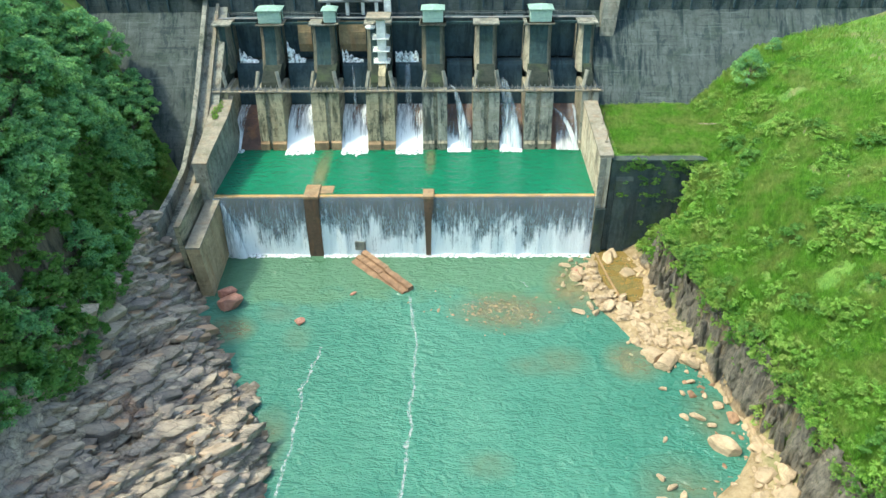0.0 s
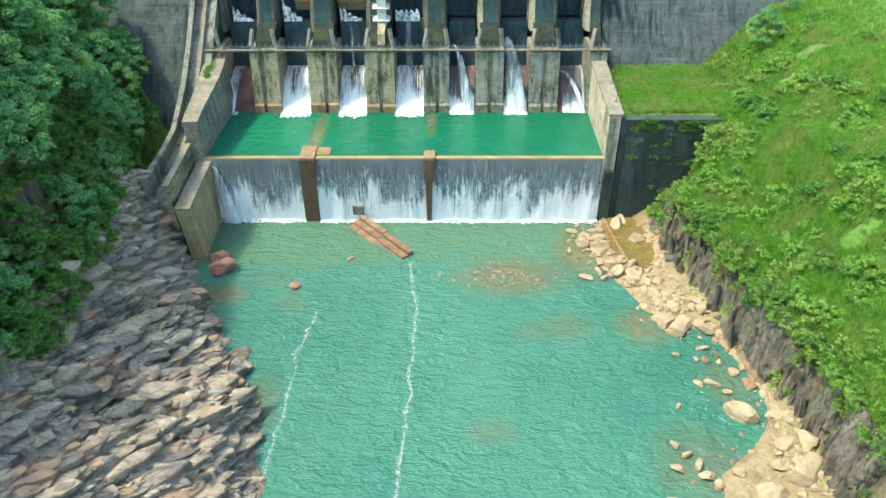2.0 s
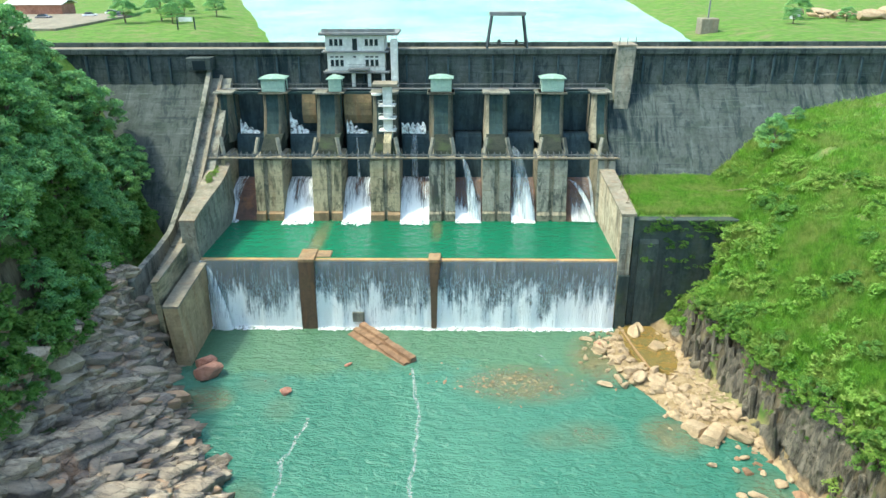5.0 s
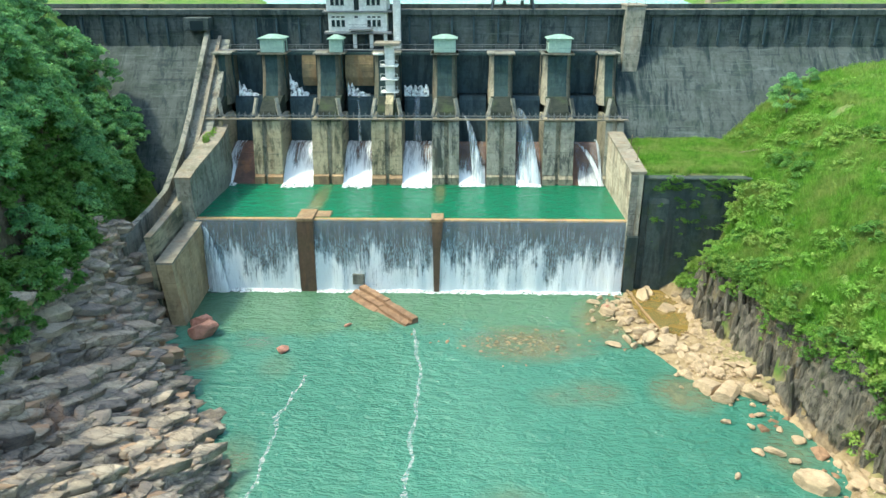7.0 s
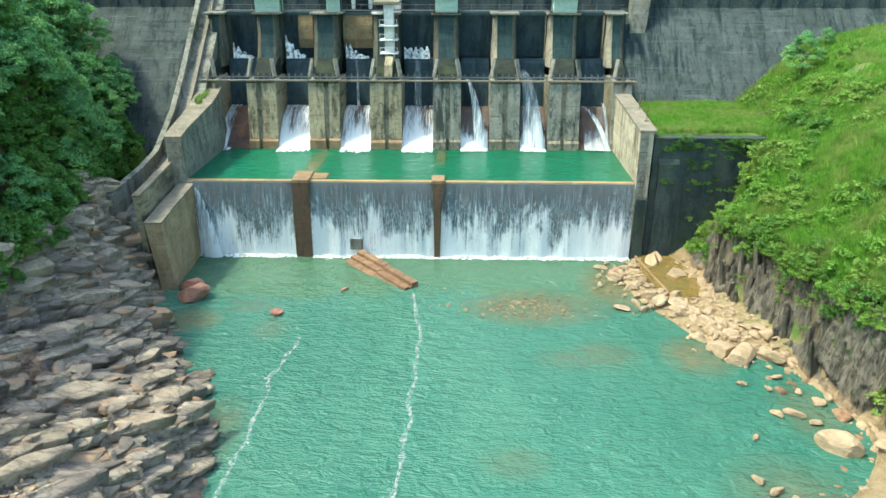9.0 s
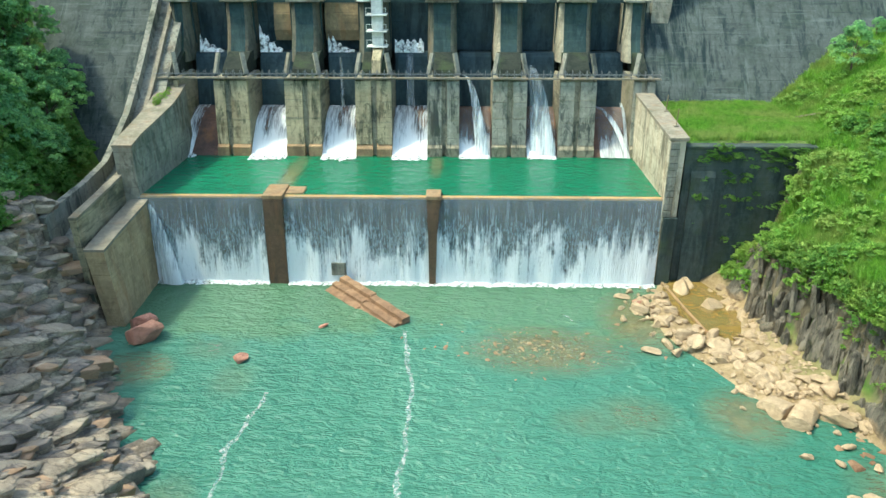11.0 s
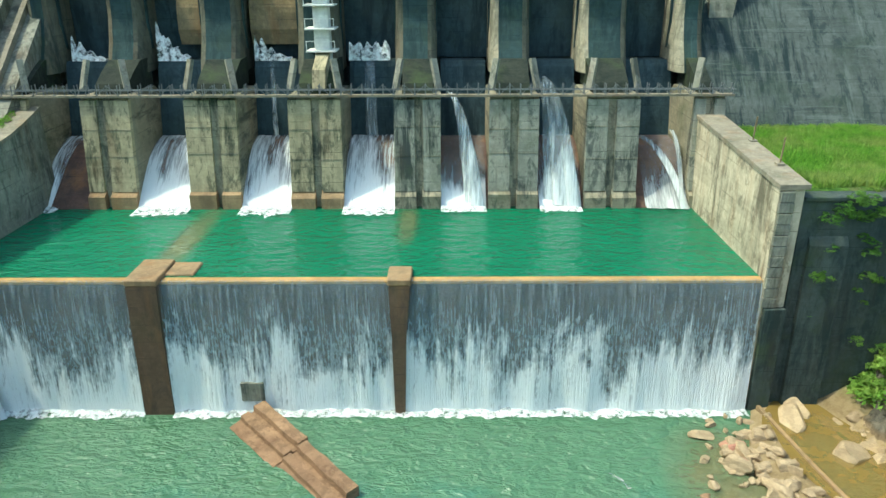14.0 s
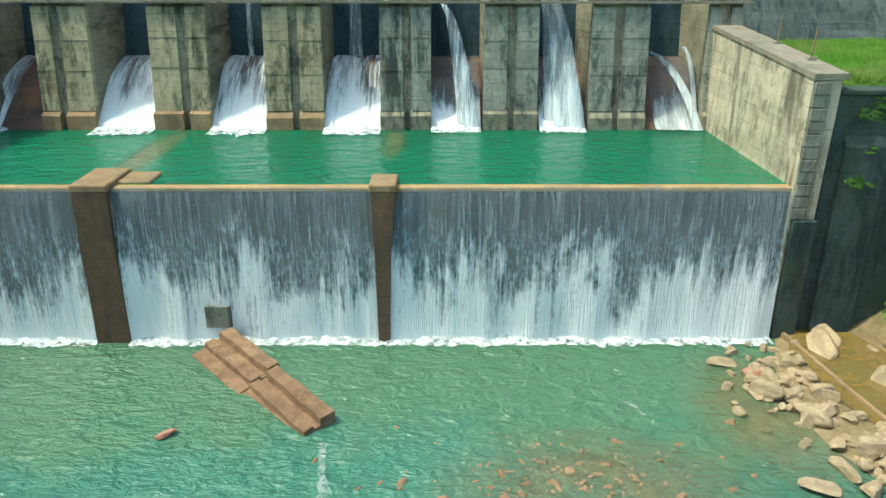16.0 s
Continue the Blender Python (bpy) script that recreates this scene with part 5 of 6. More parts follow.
def slab_mesh(name, seed):
    """A flat broken slab about 2 m long, with stepped and chipped edges."""
    r = random.Random(seed)
    n = r.choice((4, 5, 5, 6, 7))
    turn0 = r.uniform(0, math.tau)
    rim = []
    for k in range(n):
        a = turn0 + (k + r.uniform(-0.28, 0.28)) * math.tau / n
        q = r.uniform(0.72, 1.12)
        rim.append((1.75 * q * math.cos(a), 0.62 * q * math.sin(a)))
    bm = bmesh.new()
    tilt = r.uniform(-0.12, 0.12)
    rings = []
    for z, k, off in ((-0.6, 1.0, -0.1), (0.06, 1.0, 0.0), (0.12, 0.97, 0.02), (0.17, 0.80, 0.10)):
        rings.append([bm.verts.new((x * k + off + r.uniform(-0.04, 0.04), y * k + r.uniform(-0.04, 0.04), z + (tilt * x if z > 0 else 0) + r.uniform(-0.02, 0.02))) for x, y in rim])
    for p, q in zip(rings, rings[1:]):
        for k in range(n):
            bm.faces.new((p[k], p[(k + 1) % n], q[(k + 1) % n], q[k]))
    bm.faces.new(rings[-1])
    bmesh.ops.triangulate(bm, faces=bm.faces)
    me = bpy.data.meshes.new(name)
    bm.to_mesh(me)
    bm.free()
    return me


SLABS = [slab_mesh("slab", 200 + s) for s in range(16)]


def bank_height(x, y):
    i, j = int(np.clip((x + 52) / 0.22, 0, len(bx) - 1)), int(np.clip((y - 36) / 0.22, 0, len(by) - 1))
    return float(BZ[i, j])


co, fa, base = [], [], 0
for k in range(4200):
    y = rng.uniform(38, 102)
    d = rng.uniform(-1.5, 24)
    x = float(left_shore(y)) - d
    if x < -49 or (x > -41.5 and y > 93):
        continue
    z = bank_height(x, y)
    if z < -0.4:
        continue
    size = min(2.0, 0.32 + rng.expovariate(2.4))
    lie = 18 + 45 * float(value_noise(np.array(x / 14), np.array(y / 14), 23))
    m = pose(x, y, z - 0.02 * size, 0, 15, 0) @ pose(0, 0, 0, rng.gauss(3, 7), rng.gauss(0, 5), lie + rng.gauss(0, 9)) @ Matrix.Diagonal((size, size * rng.uniform(0.7, 1.3), size * rng.uniform(0.5, 1.2), 1))
    me = SLABS[k % 16]
    v = np.empty(len(me.vertices) * 3, dtype=np.float32)
    me.vertices.foreach_get("co", v)
    t = np.empty(len(me.loops), dtype=np.int32)
    me.loops.foreach_get("vertex_index", t)
    co.append(v.reshape(-1, 3) @ np.array(m.to_3x3()).T + np.array(m.translation))
    fa.append(t.reshape(-1, 3) + base)
    base += len(me.vertices)
tagged(mesh_object("rock_slabs", np.concatenate(co), np.concatenate(fa), BANKROCK), "tan and grey broken rock slabs overlapping on the bank", "rock slabs", kind="stuff")
spots = []
for _ in range(240):
    y = rng.uniform(40, 100)
    d = rng.uniform(0.3, 20)
    x = float(left_shore(y)) - d
    spots.append((x, y, bank_height(x, y) + 0.05, 0.15 + rng.expovariate(3.2)))
rubble("bank_rubble", "angular grey rubble lying on the rock bank", spots, BANKROCK, GREYS)

# amber pool between the stones and the cliff
bm = bmesh.new()
c = bm.verts.new((32, 100.5, 0.42))
rim = [bm.verts.new((32 + 5.2 * math.cos(a) * (1 + 0.1 * math.sin(3 * a)), 100.5 + 8.2 * math.sin(a), 0.42)) for a in np.linspace(0, math.tau, 41)[:-1]]
for a, b in zip(rim, rim[1:] + rim[:1]):
    bm.faces.new((c, a, b))
tagged(linked("rock_pool_water", bm, BROWNPOOL), "still amber rock pool under the cliff", "water", kind="structure")

pool_wall = thing("wall_low", "low worn concrete kerb along the amber pool", "wall", kind="structure")
part("kerb", along([[(x, y, -1.5), (x, y, 0.58), (x + 0.3, y, 0.58), (x + 0.35, y, -1.5)] for x, y in ((27.4, 106.6), (28.35, 99.1), (29.3, 93.3))]), PLINTH, pool_wall)

# ---- the cliff: upright broken columns ----
cliff = thing("cliff", "dark grey cliff of upright broken rock columns", "cliff", kind="structure")


def column_mesh(seed):
    r = random.Random(seed)
    bm = bmesh.new()
    rings = []
    nseg = r.choice((5, 6))
    for z, k in ((0, 1.05), (0.35, 1.0), (0.7, 0.92), (0.93, 0.8), (1.0, 0.45)):
        rings.append([bm.verts.new((0.5 * k * math.cos(a * math.tau / nseg + 0.4) + r.uniform(-0.05, 0.05), 0.5 * k * math.sin(a * math.tau / nseg + 0.4) + r.uniform(-0.05, 0.05), z + (r.uniform(-0.12, 0.05) if z > 0.9 else 0))) for a in range(nseg)])
    for p, q in zip(rings, rings[1:]):
        for a in range(nseg):
            bm.faces.new((p[a], p[(a + 1) % nseg], q[(a + 1) % nseg], q[a]))
    bm.faces.new(rings[-1])
    me = bpy.data.meshes.new("column")
    bm.to_mesh(me)
    bm.free()
    me.materials.append(CLIFFROCK)
    return me


cy, cv = np.arange(44, 107.4, 0.24), np.linspace(0, 1, 46)
CY, CV = np.meshgrid(cy, cv, indexing="ij")
ctop = 9.8 + 3.0 * (fbm(CY / 6, CY * 0 + 2, 3, 61) - 0.5) - 4.5 * np.clip((CY - 97) / 9, 0, 1)
CZ = -0.3 + (ctop + 1.5) * CV
relief = 0
for sy, sz, k, seed in ((5.0, 14.0, 1.8, 71), (1.0, 7.0, 1.1, 72), (0.5, 3.5, 0.5, 73)):
    r_, dy_, dz_ = cells(CY + 0.5 * (fbm(CY / 2, CZ / 2, 2, 9) - 0.5), CZ * sy / sz, sy, seed)
    relief = relief + k * (r_ - 0.5) + 0.35 * k / sy * dy_ * ((r_ * 31.7) % 1.0 - 0.5)
ledge = 0.5 * np.floor(CV * 3 + fbm(CY / 3, CY * 0, 2, 4)) / 3
CX = right_foot(CY) - 0.5 + 1.9 * CV + 1.2 * ledge - relief * np.clip(CV * 5, 0.25, 1) + 2.5 * np.clip((CY - 97) / 9, 0, 1) * CV
mesh_object("face", np.stack((CX, CY, CZ), -1).reshape(-1, 3), grid_faces(len(cy), len(cv)), CLIFFROCK, cliff)
COLS = [column_mesh(s) for s in range(7)]
for k in range(120):
    y = rng.uniform(48, 100)
    f = float(right_foot(y))
    tier = rng.random()
    e = -0.2 + 2.3 * tier
    top = 2.0 + 8.5 * min(1, tier + rng.uniform(-0.1, 0.25))
    top *= 0.75 + 0.35 * float(value_noise(np.array(y / 5.0), np.array(3.0), 5))
    h = rng.uniform(2.5, 6.5)
    z0 = max(0.2, top - h)
    ob = shared("column", COLS[k % 7], cliff, pose(f + e + rng.uniform(-0.3, 0.3), y, z0 - 0.5, rng.uniform(-9, 9), rng.uniform(-2, 10), rng.uniform(0, 360)) @ Matrix.Diagonal((rng.uniform(0.5, 1.3), rng.uniform(0.5, 1.2), h, 1)))

# ---- the fallen concrete slab ----
slab = thing("fallen_slab", "broken reddish brown concrete slab lying half in the water", "slab", at=(-14.6, 105.5, 0.0))
turn = math.degrees(math.atan2(95.9 - 106.0, -5.45 + 14.6))
SECTION = [(-1.75, -1.0), (-1.75, 0.12), (-0.75, 0.35), (-0.7, 0.72), (0.05, 0.80), (0.1, 0.55), (0.5, 0.6), (0.55, 1.12), (1.5, 1.2), (1.55, -1.0)]
for x0, x1, dz, yaw in ((0.0, 6.6, 0.0, 0.6), (6.68, 13.4, -0.1, -0.8)):
    xs = np.linspace(x0, x1, 9)
    secs = [[(x + 0.12 * noise.noise((x, p[0] * 2, 1)), p[0] + 0.1 * noise.noise((x * 0.7, p[0], 2)), p[1] + 0.1 * noise.noise((x * 0.8, p[0] * 2, 5)) + dz) for p in SECTION] for x in xs]
    seg = part("segment", along(secs), SLABROCK, slab)
    seg.matrix_basis = pose(0, 0, 0, 0, 1.2, turn + yaw)


# foam trails on the river
def trail(pts, w, seed):
    bm = bmesh.new()
    prev = None
    for k in range(len(pts) - 1):
        for f in np.linspace(0, 1, 24)[:-1]:
            x = pts[k][0] + (pts[k + 1][0] - pts[k][0]) * f
            y = pts[k][1] + (pts[k + 1][1] - pts[k][1]) * f
            x += 0.6 * noise.noise((y * 0.28, seed, 0)) + 0.16 * noise.noise((y * 1.4, seed, 0))
            ww = w * (0.5 + abs(noise.noise((y * 0.8, seed, 4))) * 1.5)
            cur = [bm.verts.new((x - ww, y, 0.025)), bm.verts.new((x + ww, y, 0.025))]
            if prev:
                bm.faces.new((prev[0], prev[1], cur[1], cur[0]))
            prev = cur
    tagged(linked("foam_trail", bm, THINFOAM), "thin white trail of foam drifting on the water", "foam", kind="stuff")


trail(((-5.1, 94.4), (-4.2, 88), (-3.4, 82), (-3.7, 73), (-3.85, 62), (-4.4, 52), (-5.0, 40)), 0.30, 1)
trail(((-18.0, 82), (-19.1, 73.5), (-19.0, 66), (-19.2, 61), (-19.6, 52), (-20, 40)), 0.28, 2)
trail(((13.6, 98.8), (14.2, 98.0), (14.6, 97.0)), 0.12, 3)

# ---- plants ----
def crown_mesh(name, seed, radius, height, clumps, leaves, size, material, low=0.1):
    """Leaf by leaf, in clumps over an uneven dome; every leaf a small folded blade."""
    r = np.random.RandomState(seed)
    co = []
    for _ in range(clumps):
        a, t = r.uniform(0, math.tau), r.uniform(low, 1.0)
        rr = math.sqrt(max(0.0, 1 - t * t)) * radius * r.uniform(0.75, 1.1)
        c = np.array((rr * math.cos(a), rr * math.sin(a), height * t * r.uniform(0.85, 1.08)))
        s = radius * r.uniform(0.20, 0.34)
        d = r.normal(size=(leaves, 3))
        d /= np.linalg.norm(d, axis=1)[:, None]
        d[:, 2] = np.abs(d[:, 2]) * 0.9 - 0.15
        p = c + d * s * r.uniform(0.6, 1.05, (leaves, 1))
        nrm = d + r.normal(scale=0.55, size=(leaves, 3)) + np.array((0, 0, 0.5))
        nrm /= np.linalg.norm(nrm, axis=1)[:, None]
        u = np.cross(nrm, r.normal(size=(leaves, 3)))
        u /= np.linalg.norm(u, axis=1)[:, None] + 1e-6
        v = np.cross(nrm, u)
        k = size * r.uniform(0.6, 1.25, (leaves, 1))
        co.append(np.stack((p - u * k, p - v * k * 0.45, p + u * k - nrm * k * 0.3, p + v * k * 0.45), 1).reshape(-1, 3))
    co = np.concatenate(co)
    f = np.arange(len(co)).reshape(-1, 4)
    ob = mesh_object(name, co, f, material)
    me = ob.data
    bpy.data.objects.remove(ob)
    return me


def trunk_mesh(name, seed, height, radius):
    r = random.Random(seed)
    bm = bmesh.new()

    def limb(a, b, ra, rb):
        a, b = Vector(a), Vector(b)
        q = (b - a).to_track_quat("Z", "Y").to_matrix().to_4x4()
        bmesh.ops.create_cone(bm, segments=7, radius1=ra, radius2=rb, depth=(b - a).length, cap_ends=True, matrix=Matrix.Translation((a + b) / 2) @ q)

    limb((0, 0, -2.5), (0.2, 0.1, height * 0.45), radius, radius * 0.7)
    limb((0.2, 0.1, height * 0.43), (0.0, 0.3, height * 0.85), radius * 0.68, radius * 0.25)
    for _ in range(6):
        a = r.uniform(0, math.tau)
        z = height * r.uniform(0.35, 0.6)
        k = height * r.uniform(0.2, 0.33)
        limb((0.15, 0.1, z), (k * math.cos(a), k * math.sin(a), z + k * 0.8), radius * 0.4, radius * 0.12)
    me = bpy.data.meshes.new(name)
    bm.to_mesh(me)
    bm.free()
    me.materials.append(BARK)
    return me


CROWNS = [crown_mesh("crown", 10 + s, 3.6, 6.6, 46, 85, 0.27, LEAF) for s in range(5)]
TRUNKS = [trunk_mesh("trunk", s, 8.0, 0.24) for s in range(3)]


def tree(x, y, z, k, s, squash=1.0):
    t = thing("tree", "dense green broadleaved tree on the wooded bank", "tree", "trees on the wooded bank")
    t.matrix_basis = pose(x, y, z, rng.uniform(-4, 4), rng.uniform(-4, 4), rng.uniform(0, 360)) @ Matrix.Diagonal((k, k, k * squash, 1))
    shared("trunk", TRUNKS[s % 3], t)
    shared("crown", CROWNS[s % 5], t, pose(0, 0, 2.6))
    return t


def tree_edge(y):
    return line(y, ((40, -47), (50, -46), (60, -45), (70, -45.5), (80, -47), (95, -49.5), (105, -51), (118, -54), (130, -57)))


count = 0
for gy_ in np.arange(40, 132, 3.9):
    for gx_ in np.arange(0, 24, 4.1):
        y = gy_ + rng.uniform(-1.5, 1.5)
        x = float(tree_edge(y)) - 1.0 - gx_ + rng.uniform(-1.4, 1.4)
        if x < -88 or (gx_ > 24 and y < 60):
            continue
        tree(x, y, float(land(x, y)) - 0.4, rng.uniform(0.75, 1.15) * (0.8 if gx_ < 3 else 1.0), count, rng.uniform(0.85, 1.1))
        count += 1
# young tree by the dam, behind the grass hill
for x, y, k in ((55.2, 124.5, 0.75), (61.5, 131.5, 0.35)):
    tree(x, y, float(land(x, y)) - 0.3, k, 3, 1.0)
tree(-74.5, 137.5, 30.0, 0.75, 2)

def joined(name, label, category, material, meshes, places):
    """Many small plants in one mesh."""
    co, base = [], []
    for i, (x, y, z, k) in enumerate(places):
        me = meshes[i % len(meshes)]
        m = pose(x, y, z, rng.uniform(-10, 10), rng.uniform(-10, 10), rng.uniform(0, 360)) @ Matrix.Diagonal((k, k, k * rng.uniform(0.6, 1.0), 1))
        v = np.empty(len(me.vertices) * 3, dtype=np.float32)
        me.vertices.foreach_get("co", v)
        co.append(v.reshape(-1, 3) @ np.array(m.to_3x3()).T + np.array(m.translation))
    co = np.concatenate(co)
    return tagged(mesh_object(name, co, np.arange(len(co)).reshape(-1, 4), material), label, category, kind="stuff")


SCRUB, THORN, CREEP, UNDER = [], [], [], []
LOWS = [crown_mesh("scrub_leaves", 90 + s, 1.25, 1.0, 16, 22, 0.16, SHRUB, 0.0) for s in range(5)]
SHRUBS = [crown_mesh("shrub_crown", 30 + s, 1.25, 1.15, 28, 40, 0.13, SHRUB, 0.0) for s in range(5)]


def shrub(x, y, z, k, s, label="low bushy green shrub on the hillside"):
    ob = new("shrub", SHRUBS[s % 5])
    ob.matrix_basis = pose(x, y, z - 0.1, rng.uniform(-8, 8), rng.uniform(-8, 8), rng.uniform(0, 360)) @ Matrix.Diagonal((k, k, k * rng.uniform(0.6, 1.0), 1))
    return tagged(ob, label, "shrub", "shrubs on the hillside")


THICKET = [crown_mesh("thicket_crown", 50 + s, 1.3, 1.3, 28, 36, 0.16, DARKSHRUB, 0.0) for s in range(4)]


def dark_shrub(x, y, z, k, s, label):
    ob = shrub(x, y, z, k, s, label)
    ob.data = THICKET[s % 4]
    return ob


for k in range(1500):
    y = rng.uniform(46, 128)
    e = rng.uniform(2.0, 34.0)
    x = float(right_foot(y)) + e
    if y > 107 and x < 47:
        x = 46 + abs(rng.gauss(0, 5))
    if k > 1180:
        y = min(y, 106) if k % 3 else rng.uniform(94, 107)
        x = float(right_foot(y)) + (rng.uniform(0.9, 4.2) if k % 3 else rng.uniform(3.5, 11))
    elif float(value_noise(np.array(x / 8), np.array(y / 8), 8)) < 0.3:
        continue
    size = min(1.7, 0.35 + rng.expovariate(2.2))
    if size > 0.95 and k < 900:
        (dark_shrub if k % 5 == 0 else shrub)(x, y, float(land(x, y)) - 0.1, size, k, "low bushy green shrub on the hillside")
    else:
        (THORN if k % 4 == 0 else SCRUB).append((x, y, float(land(x, y)) - 0.1, size))
for k in range(260):
    x, y = rng.uniform(29.5, 50), rng.uniform(109.6, 128)
    SCRUB.append((x, y, float(land(x, y)) - 0.15, rng.uniform(0.2, 0.55)))
for k in range(240):
    y = rng.uniform(48, 100)
    x = float(right_foot(y)) + rng.uniform(0.6, 2.6)
    (THORN if k % 2 else SCRUB).append((x, y, 10.6 + rng.uniform(-3.2, 1.0) * (1 if k % 2 else 0.4), rng.uniform(0.5, 1.2)))
# creepers on the retaining wall and along its top
for k in range(70):
    x = rng.uniform(30.2, 43)
    z = 18.9 - abs(rng.gauss(0, 1.2)) if k % 2 else 18 - rng.expovariate(0.2)
    if z < 3:
        continue
    if x > 39 and z < 8:
        continue
    CREEP.append((x, 107.6 - (18 - z) * 0.02, z - 0.7, rng.uniform(0.3, 0.75)))
for k in range(10):
    shrub(-40.9 + rng.uniform(-0.8, 0.8), 121 + 0.6 * k, 20.2 + 0.12 * k, rng.uniform(0.3, 0.5), k, "tuft of weeds growing on the wall top")
# undergrowth at the foot of the trees
for k in range(230):
    y = rng.uniform(42, 122)
    x = float(tree_edge(y)) + 2.0 - abs(rng.gauss(0, 4.5))
    if k > 120:
        y = rng.uniform(84, 110)
        x = -47.8 - rng.uniform(0, 10) - (2 if y > 97 else 0)
    UNDER.append((x, y, float(land(x, y)) + (4.2 if x > -50.5 and y < 103 else 0.1), rng.uniform(1.0, 2.2)))
FINE = [crown_mesh("creeper_leaves", 80 + s, 1.2, 0.9, 34, 48, 0.085, DARKSHRUB, -0.3) for s in range(3)]
joined("hillside_scrub", "low tangled green scrub on the hillside", "scrub", SHRUB, LOWS, SCRUB)
joined("dark_scrub", "dark green scrub scattered on the hillside", "scrub", DARKSHRUB, LOWS, THORN)
joined("wall_creeper", "green creeper hanging on the mossy wall", "creeper", DARKSHRUB, FINE, CREEP)
joined("undergrowth", "dark undergrowth at the edge of the trees", "undergrowth", DARKSHRUB, THICKET, UNDER)


def grass(name, label, n, region, height, material):
    """Tufts of blades on the ground, all in one mesh."""
    r = np.random.RandomState(len(name) + n % 97)
    x, y, keep = region(r, n)
    x, y = x[keep], y[keep]
    z = land(x, y)
    patch = fbm(x / 6, y / 6, 3, 15)
    n = len(x)
    out = []
    for b in range(5):
        a = r.uniform(0, math.tau, n)
        w = r.uniform(0.05, 0.13, n)
        h = height * r.uniform(0.5, 1.2, n) * (0.55 + 0.9 * patch)
        ox, oy = r.normal(scale=0.16, size=n), r.normal(scale=0.16, size=n)
        lx, ly = r.normal(scale=0.32, size=n) * h, r.normal(scale=0.32, size=n) * h
        px, py = x + ox, y + oy
        out.append(np.stack((np.stack((px - w * np.cos(a), py - w * np.sin(a), z - 0.15), 1), np.stack((px + w * np.cos(a), py + w * np.sin(a), z - 0.15), 1), np.stack((px + lx, py + ly, z + h), 1)), 1).reshape(-1, 3))
    co = np.concatenate(out)
    ob = mesh_object(name, co, np.arange(len(co)).reshape(-1, 3), material)
    return tagged(ob, label, "grass", kind="stuff")


def hillside(r, n):
    y = r.uniform(44, 140, n)
    x = right_foot(y) + 1.3 + np.abs(r.normal(scale=17, size=n))
    x = np.where((y > 108.8) & (r.uniform(size=n) < 0.45), r.uniform(30.2, 50, n), x)
    keep = (land(x, y) > 9) & (x < 95) & ~((y > 106.5) & (y < 109.6) & (x < 44)) & (y < 131.2 + 0.87 * (land(x, y) - 21))
    keep &= (fbm(x / 5, y / 5, 4, 44) > 0.31) | ((y > 109) & (x < 47))
    return x, y, keep


grass("hillside_grass", "rank bright green grass covering the hillside and terrace", 120000, hillside, 0.85, GRASS)

# dead sticks on the hillside
for a, b in (((46.5, 121.5, 20.2), (49.3, 117.0, 20.6)), ((55, 101, 26.5), (57.5, 104.5, 28.4)), ((57, 88, 27.6), (58.5, 92, 29.5))):
    a, b = Vector(a), Vector(b)
    a.z, b.z = float(land(a.x, a.y)) + 0.25, float(land(b.x, b.y)) + 0.45
    tagged(linked("dead_branch", bar(a, b, 0.2, 0.16), DEADWOOD), "bleached dead branch lying in the grass", "branch")
# lamp posts on the right wall
for x, y, z in ((28.6, 118.0, 20.2), (28.2, 111.5, 19.85)):
    p = thing("rail_post", "thin rusty post on a small footing", "post")
    part("footing", box(x - 0.3, x + 0.3, y - 0.3, y + 0.3, z - 0.4, z + 0.15), CAP, p)
    part("pole", bar((x, y, z), (x + 0.1, y, z + 2.2), 0.1), GATE, p)


# ---- beyond the dam ----
PAINTS = {c: Mat("car_paint", 0.3, 0.5).color(c).m for c in ((0.7, 0.72, 0.72), (0.05, 0.06, 0.09), (0.35, 0.36, 0.38))}
RUBBER = Mat("tyre_rubber", 0.8, 0.3).color((0.02, 0.02, 0.02)).m


def car(x, y, turn, paint):
    z = float(land(x, y))
    c = thing("car", "small parked car on the gravel yard", "car", "parked cars")
    c.matrix_basis = pose(x, y, z, 0, 0, turn)
    part("body", box(-2.0, 2.0, -0.85, 0.85, 0.35, 0.95, 0.12), PAINTS[paint], c)
    bm = along([[(-1.5, -0.75, 0.954), (1.1, -0.75, 0.954), (1.1, 0.75, 0.954), (-1.5, 0.75, 0.954)], [(-1.1, -0.62, 1.5), (0.5, -0.62, 1.5), (0.5, 0.62, 1.5), (-1.1, 0.62, 1.5)]])
    part("cabin", bm, DARKGLASS, c, "dark glazed cabin")
    for wx in (-1.25, 1.25):
        for wy in (-0.8, 0.8):
            bm = bmesh.new()
            bmesh.ops.create_cone(bm, segments=14, radius1=0.34, radius2=0.34, depth=0.22, cap_ends=True, matrix=pose(wx, wy, 0.34, 90))
            part("wheel", bm, RUBBER, c)


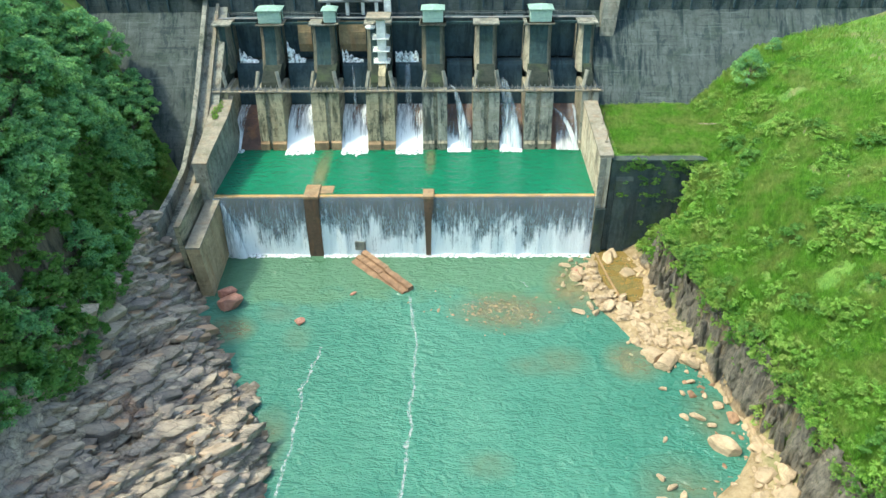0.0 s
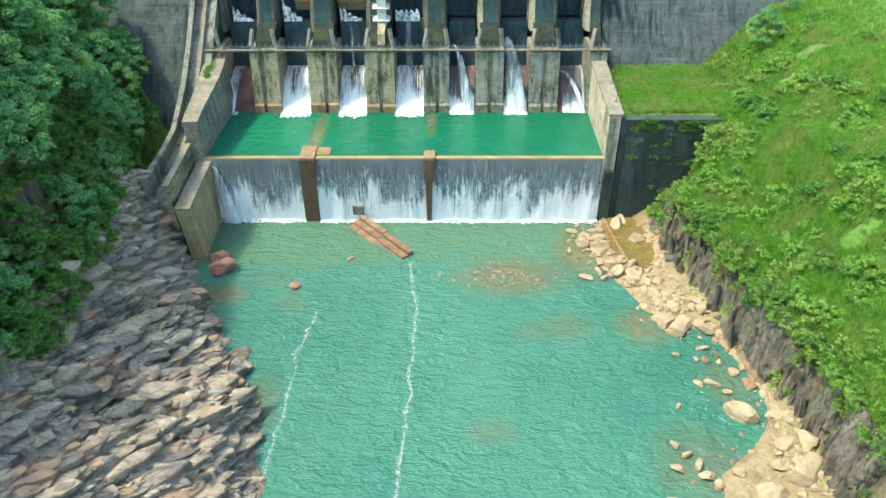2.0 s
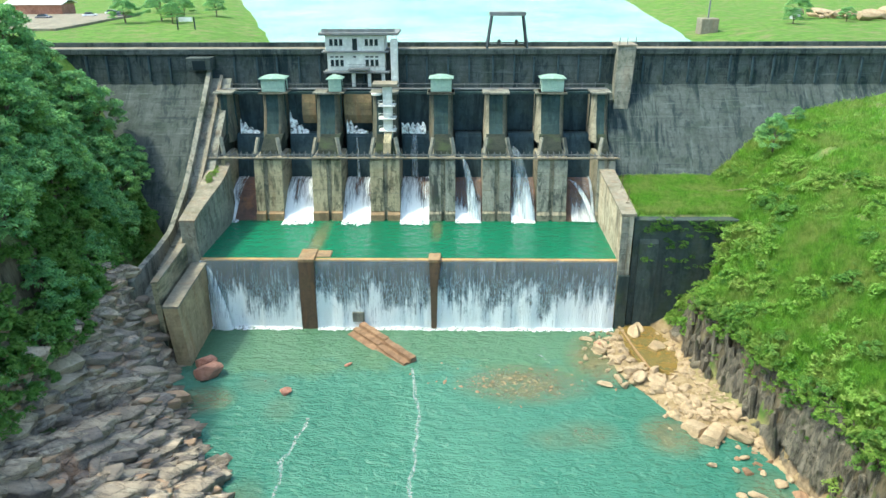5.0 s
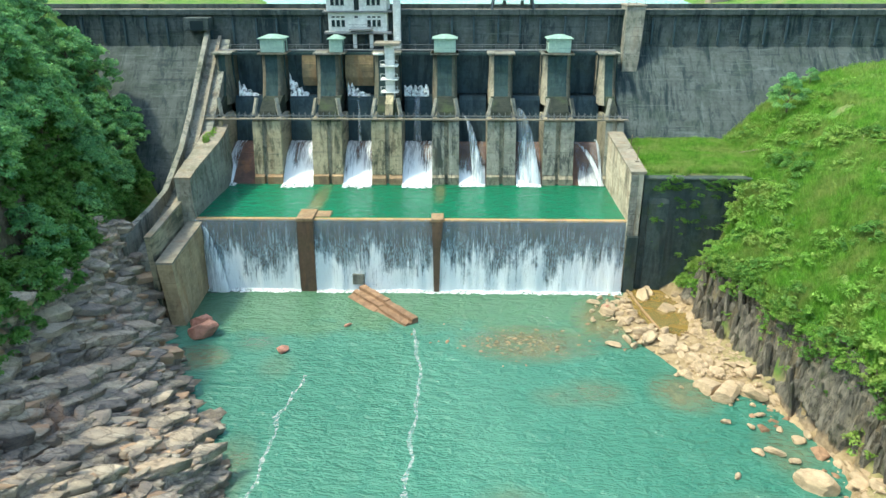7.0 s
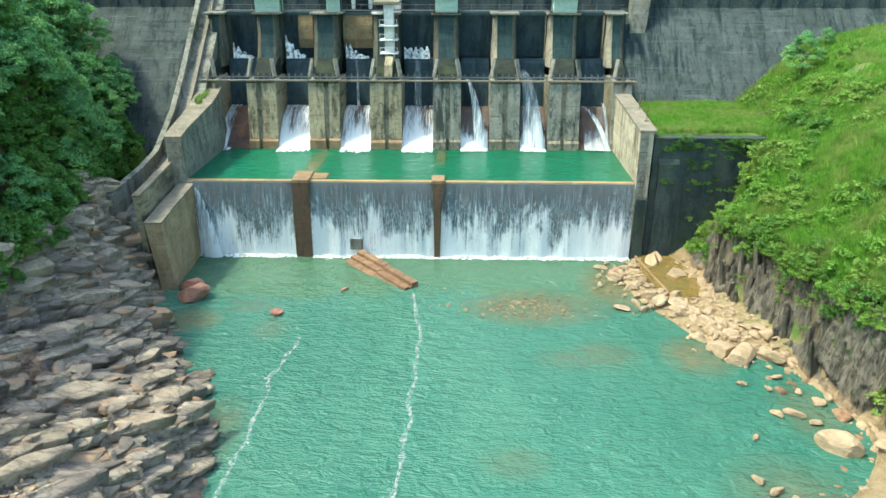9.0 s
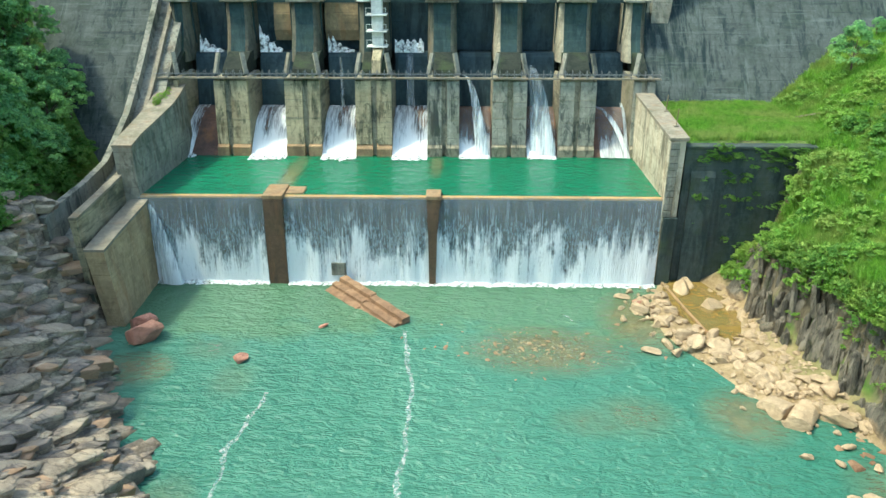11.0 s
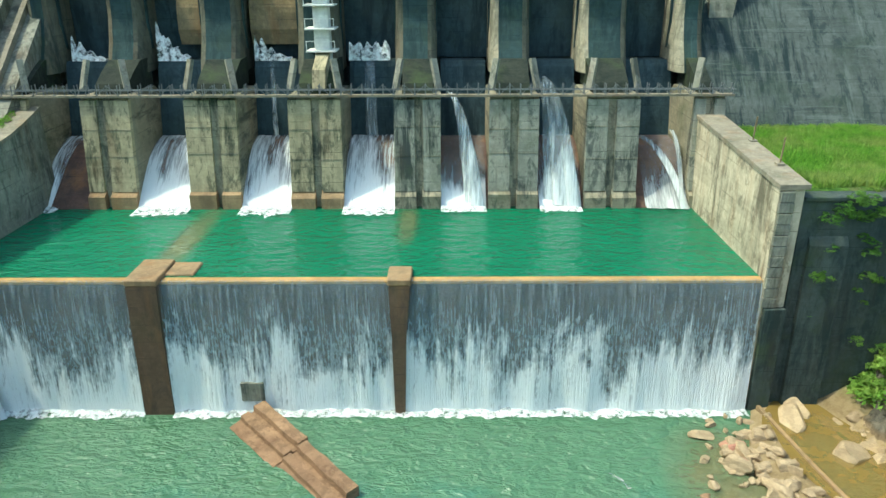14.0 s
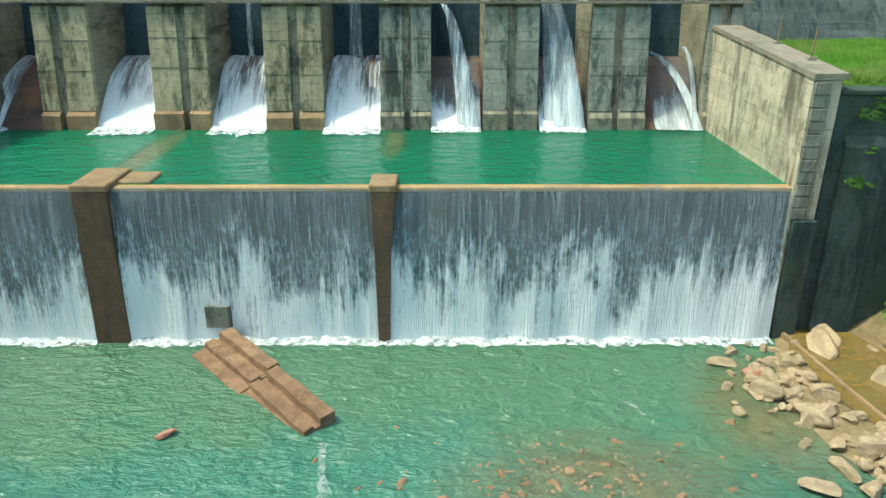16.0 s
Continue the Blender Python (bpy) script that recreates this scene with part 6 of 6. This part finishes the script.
for x, y, t, p in ((-112, 208, 10, (0.05, 0.06, 0.09)), (-103, 216, 30, (0.7, 0.72, 0.72)), (-98, 222, 5, (0.35, 0.36, 0.38)), (-101, 226, 8, (0.7, 0.72, 0.72)), (-94, 216, 15, (0.05, 0.06, 0.09))):
    car(x, y, t, p)
yard = box(-170, -92, 176, 224, 39.0, 40.45)
tagged(linked("gravel_yard", yard, CAP), "pale gravel parking yard beside the reservoir", "ground", kind="structure")
shed = thing("shed", "low red-brown shed with a pale sheet roof", "shed", at=(-122, 226, 39.6))
part("body", box(-8, 8, -4, 4, 0, 3.4, 0.05), REDROCK, shed)
part("roof", prism([(-4.8, 3.4), (0, 4.6), (4.8, 3.4), (4.8, 3.55), (0, 4.8), (-4.8, 3.55)], -8.8, 8.8), WHITE, shed, "pale sheet metal roof")
for x, y, k in ((-84, 196, 1.0), (-78, 204, 1.1), (-72, 196, 0.8), (-90, 236, 1.1), (-82, 230, 1.0), (-70, 226, 0.9), (-75, 214, 0.8), (84, 190, 0.6), (92, 206, 0.9), (100, 196, 0.6)):
    tree(x, y, float(land(x, y)) - 0.5, k, 1, 0.7)
spots = [(112 + rng.gauss(0, 7), 208 + rng.gauss(0, 3), 40.2 + rng.uniform(0, 1.2), 0.4 + rng.expovariate(2)) for _ in range(160)]
rubble("rubble_heap", "heap of tan rubble on the far bank", spots, TANROCK, STONES)
kiosk = thing("kiosk", "small white kiosk by the reservoir", "kiosk", at=(91, 205, 39.8))
part("body", box(-1, 1, -1, 1, 0, 2.6, 0.05), WHITE, kiosk)
part("roof", box(-1.3, 1.3, -1.3, 1.3, 2.6, 2.8, 0.04), STEEL, kiosk)
intake = thing("intake_block", "concrete intake block at the reservoir's edge", "block", at=(60.5, 182, 37))
part("block", box(-2, 2, -2, 2, -4, 5.0, 0.1), CAP, intake)
part("lattice_post", bar((0, 0, 5), (0, 0, 9), 0.3), STEEL, intake)
sign = thing("yard_sign", "dark posts with a small white board", "sign", at=(-62, 178, 38.8))
for x in (-2, 2):
    part("post", bar((x, 0, -1), (x, 0, 4.0), 0.25), DARKGLASS, sign)
part("board", box(-1.6, 1.6, -0.08, 0.08, 3.0, 4.0), WHITE, sign)
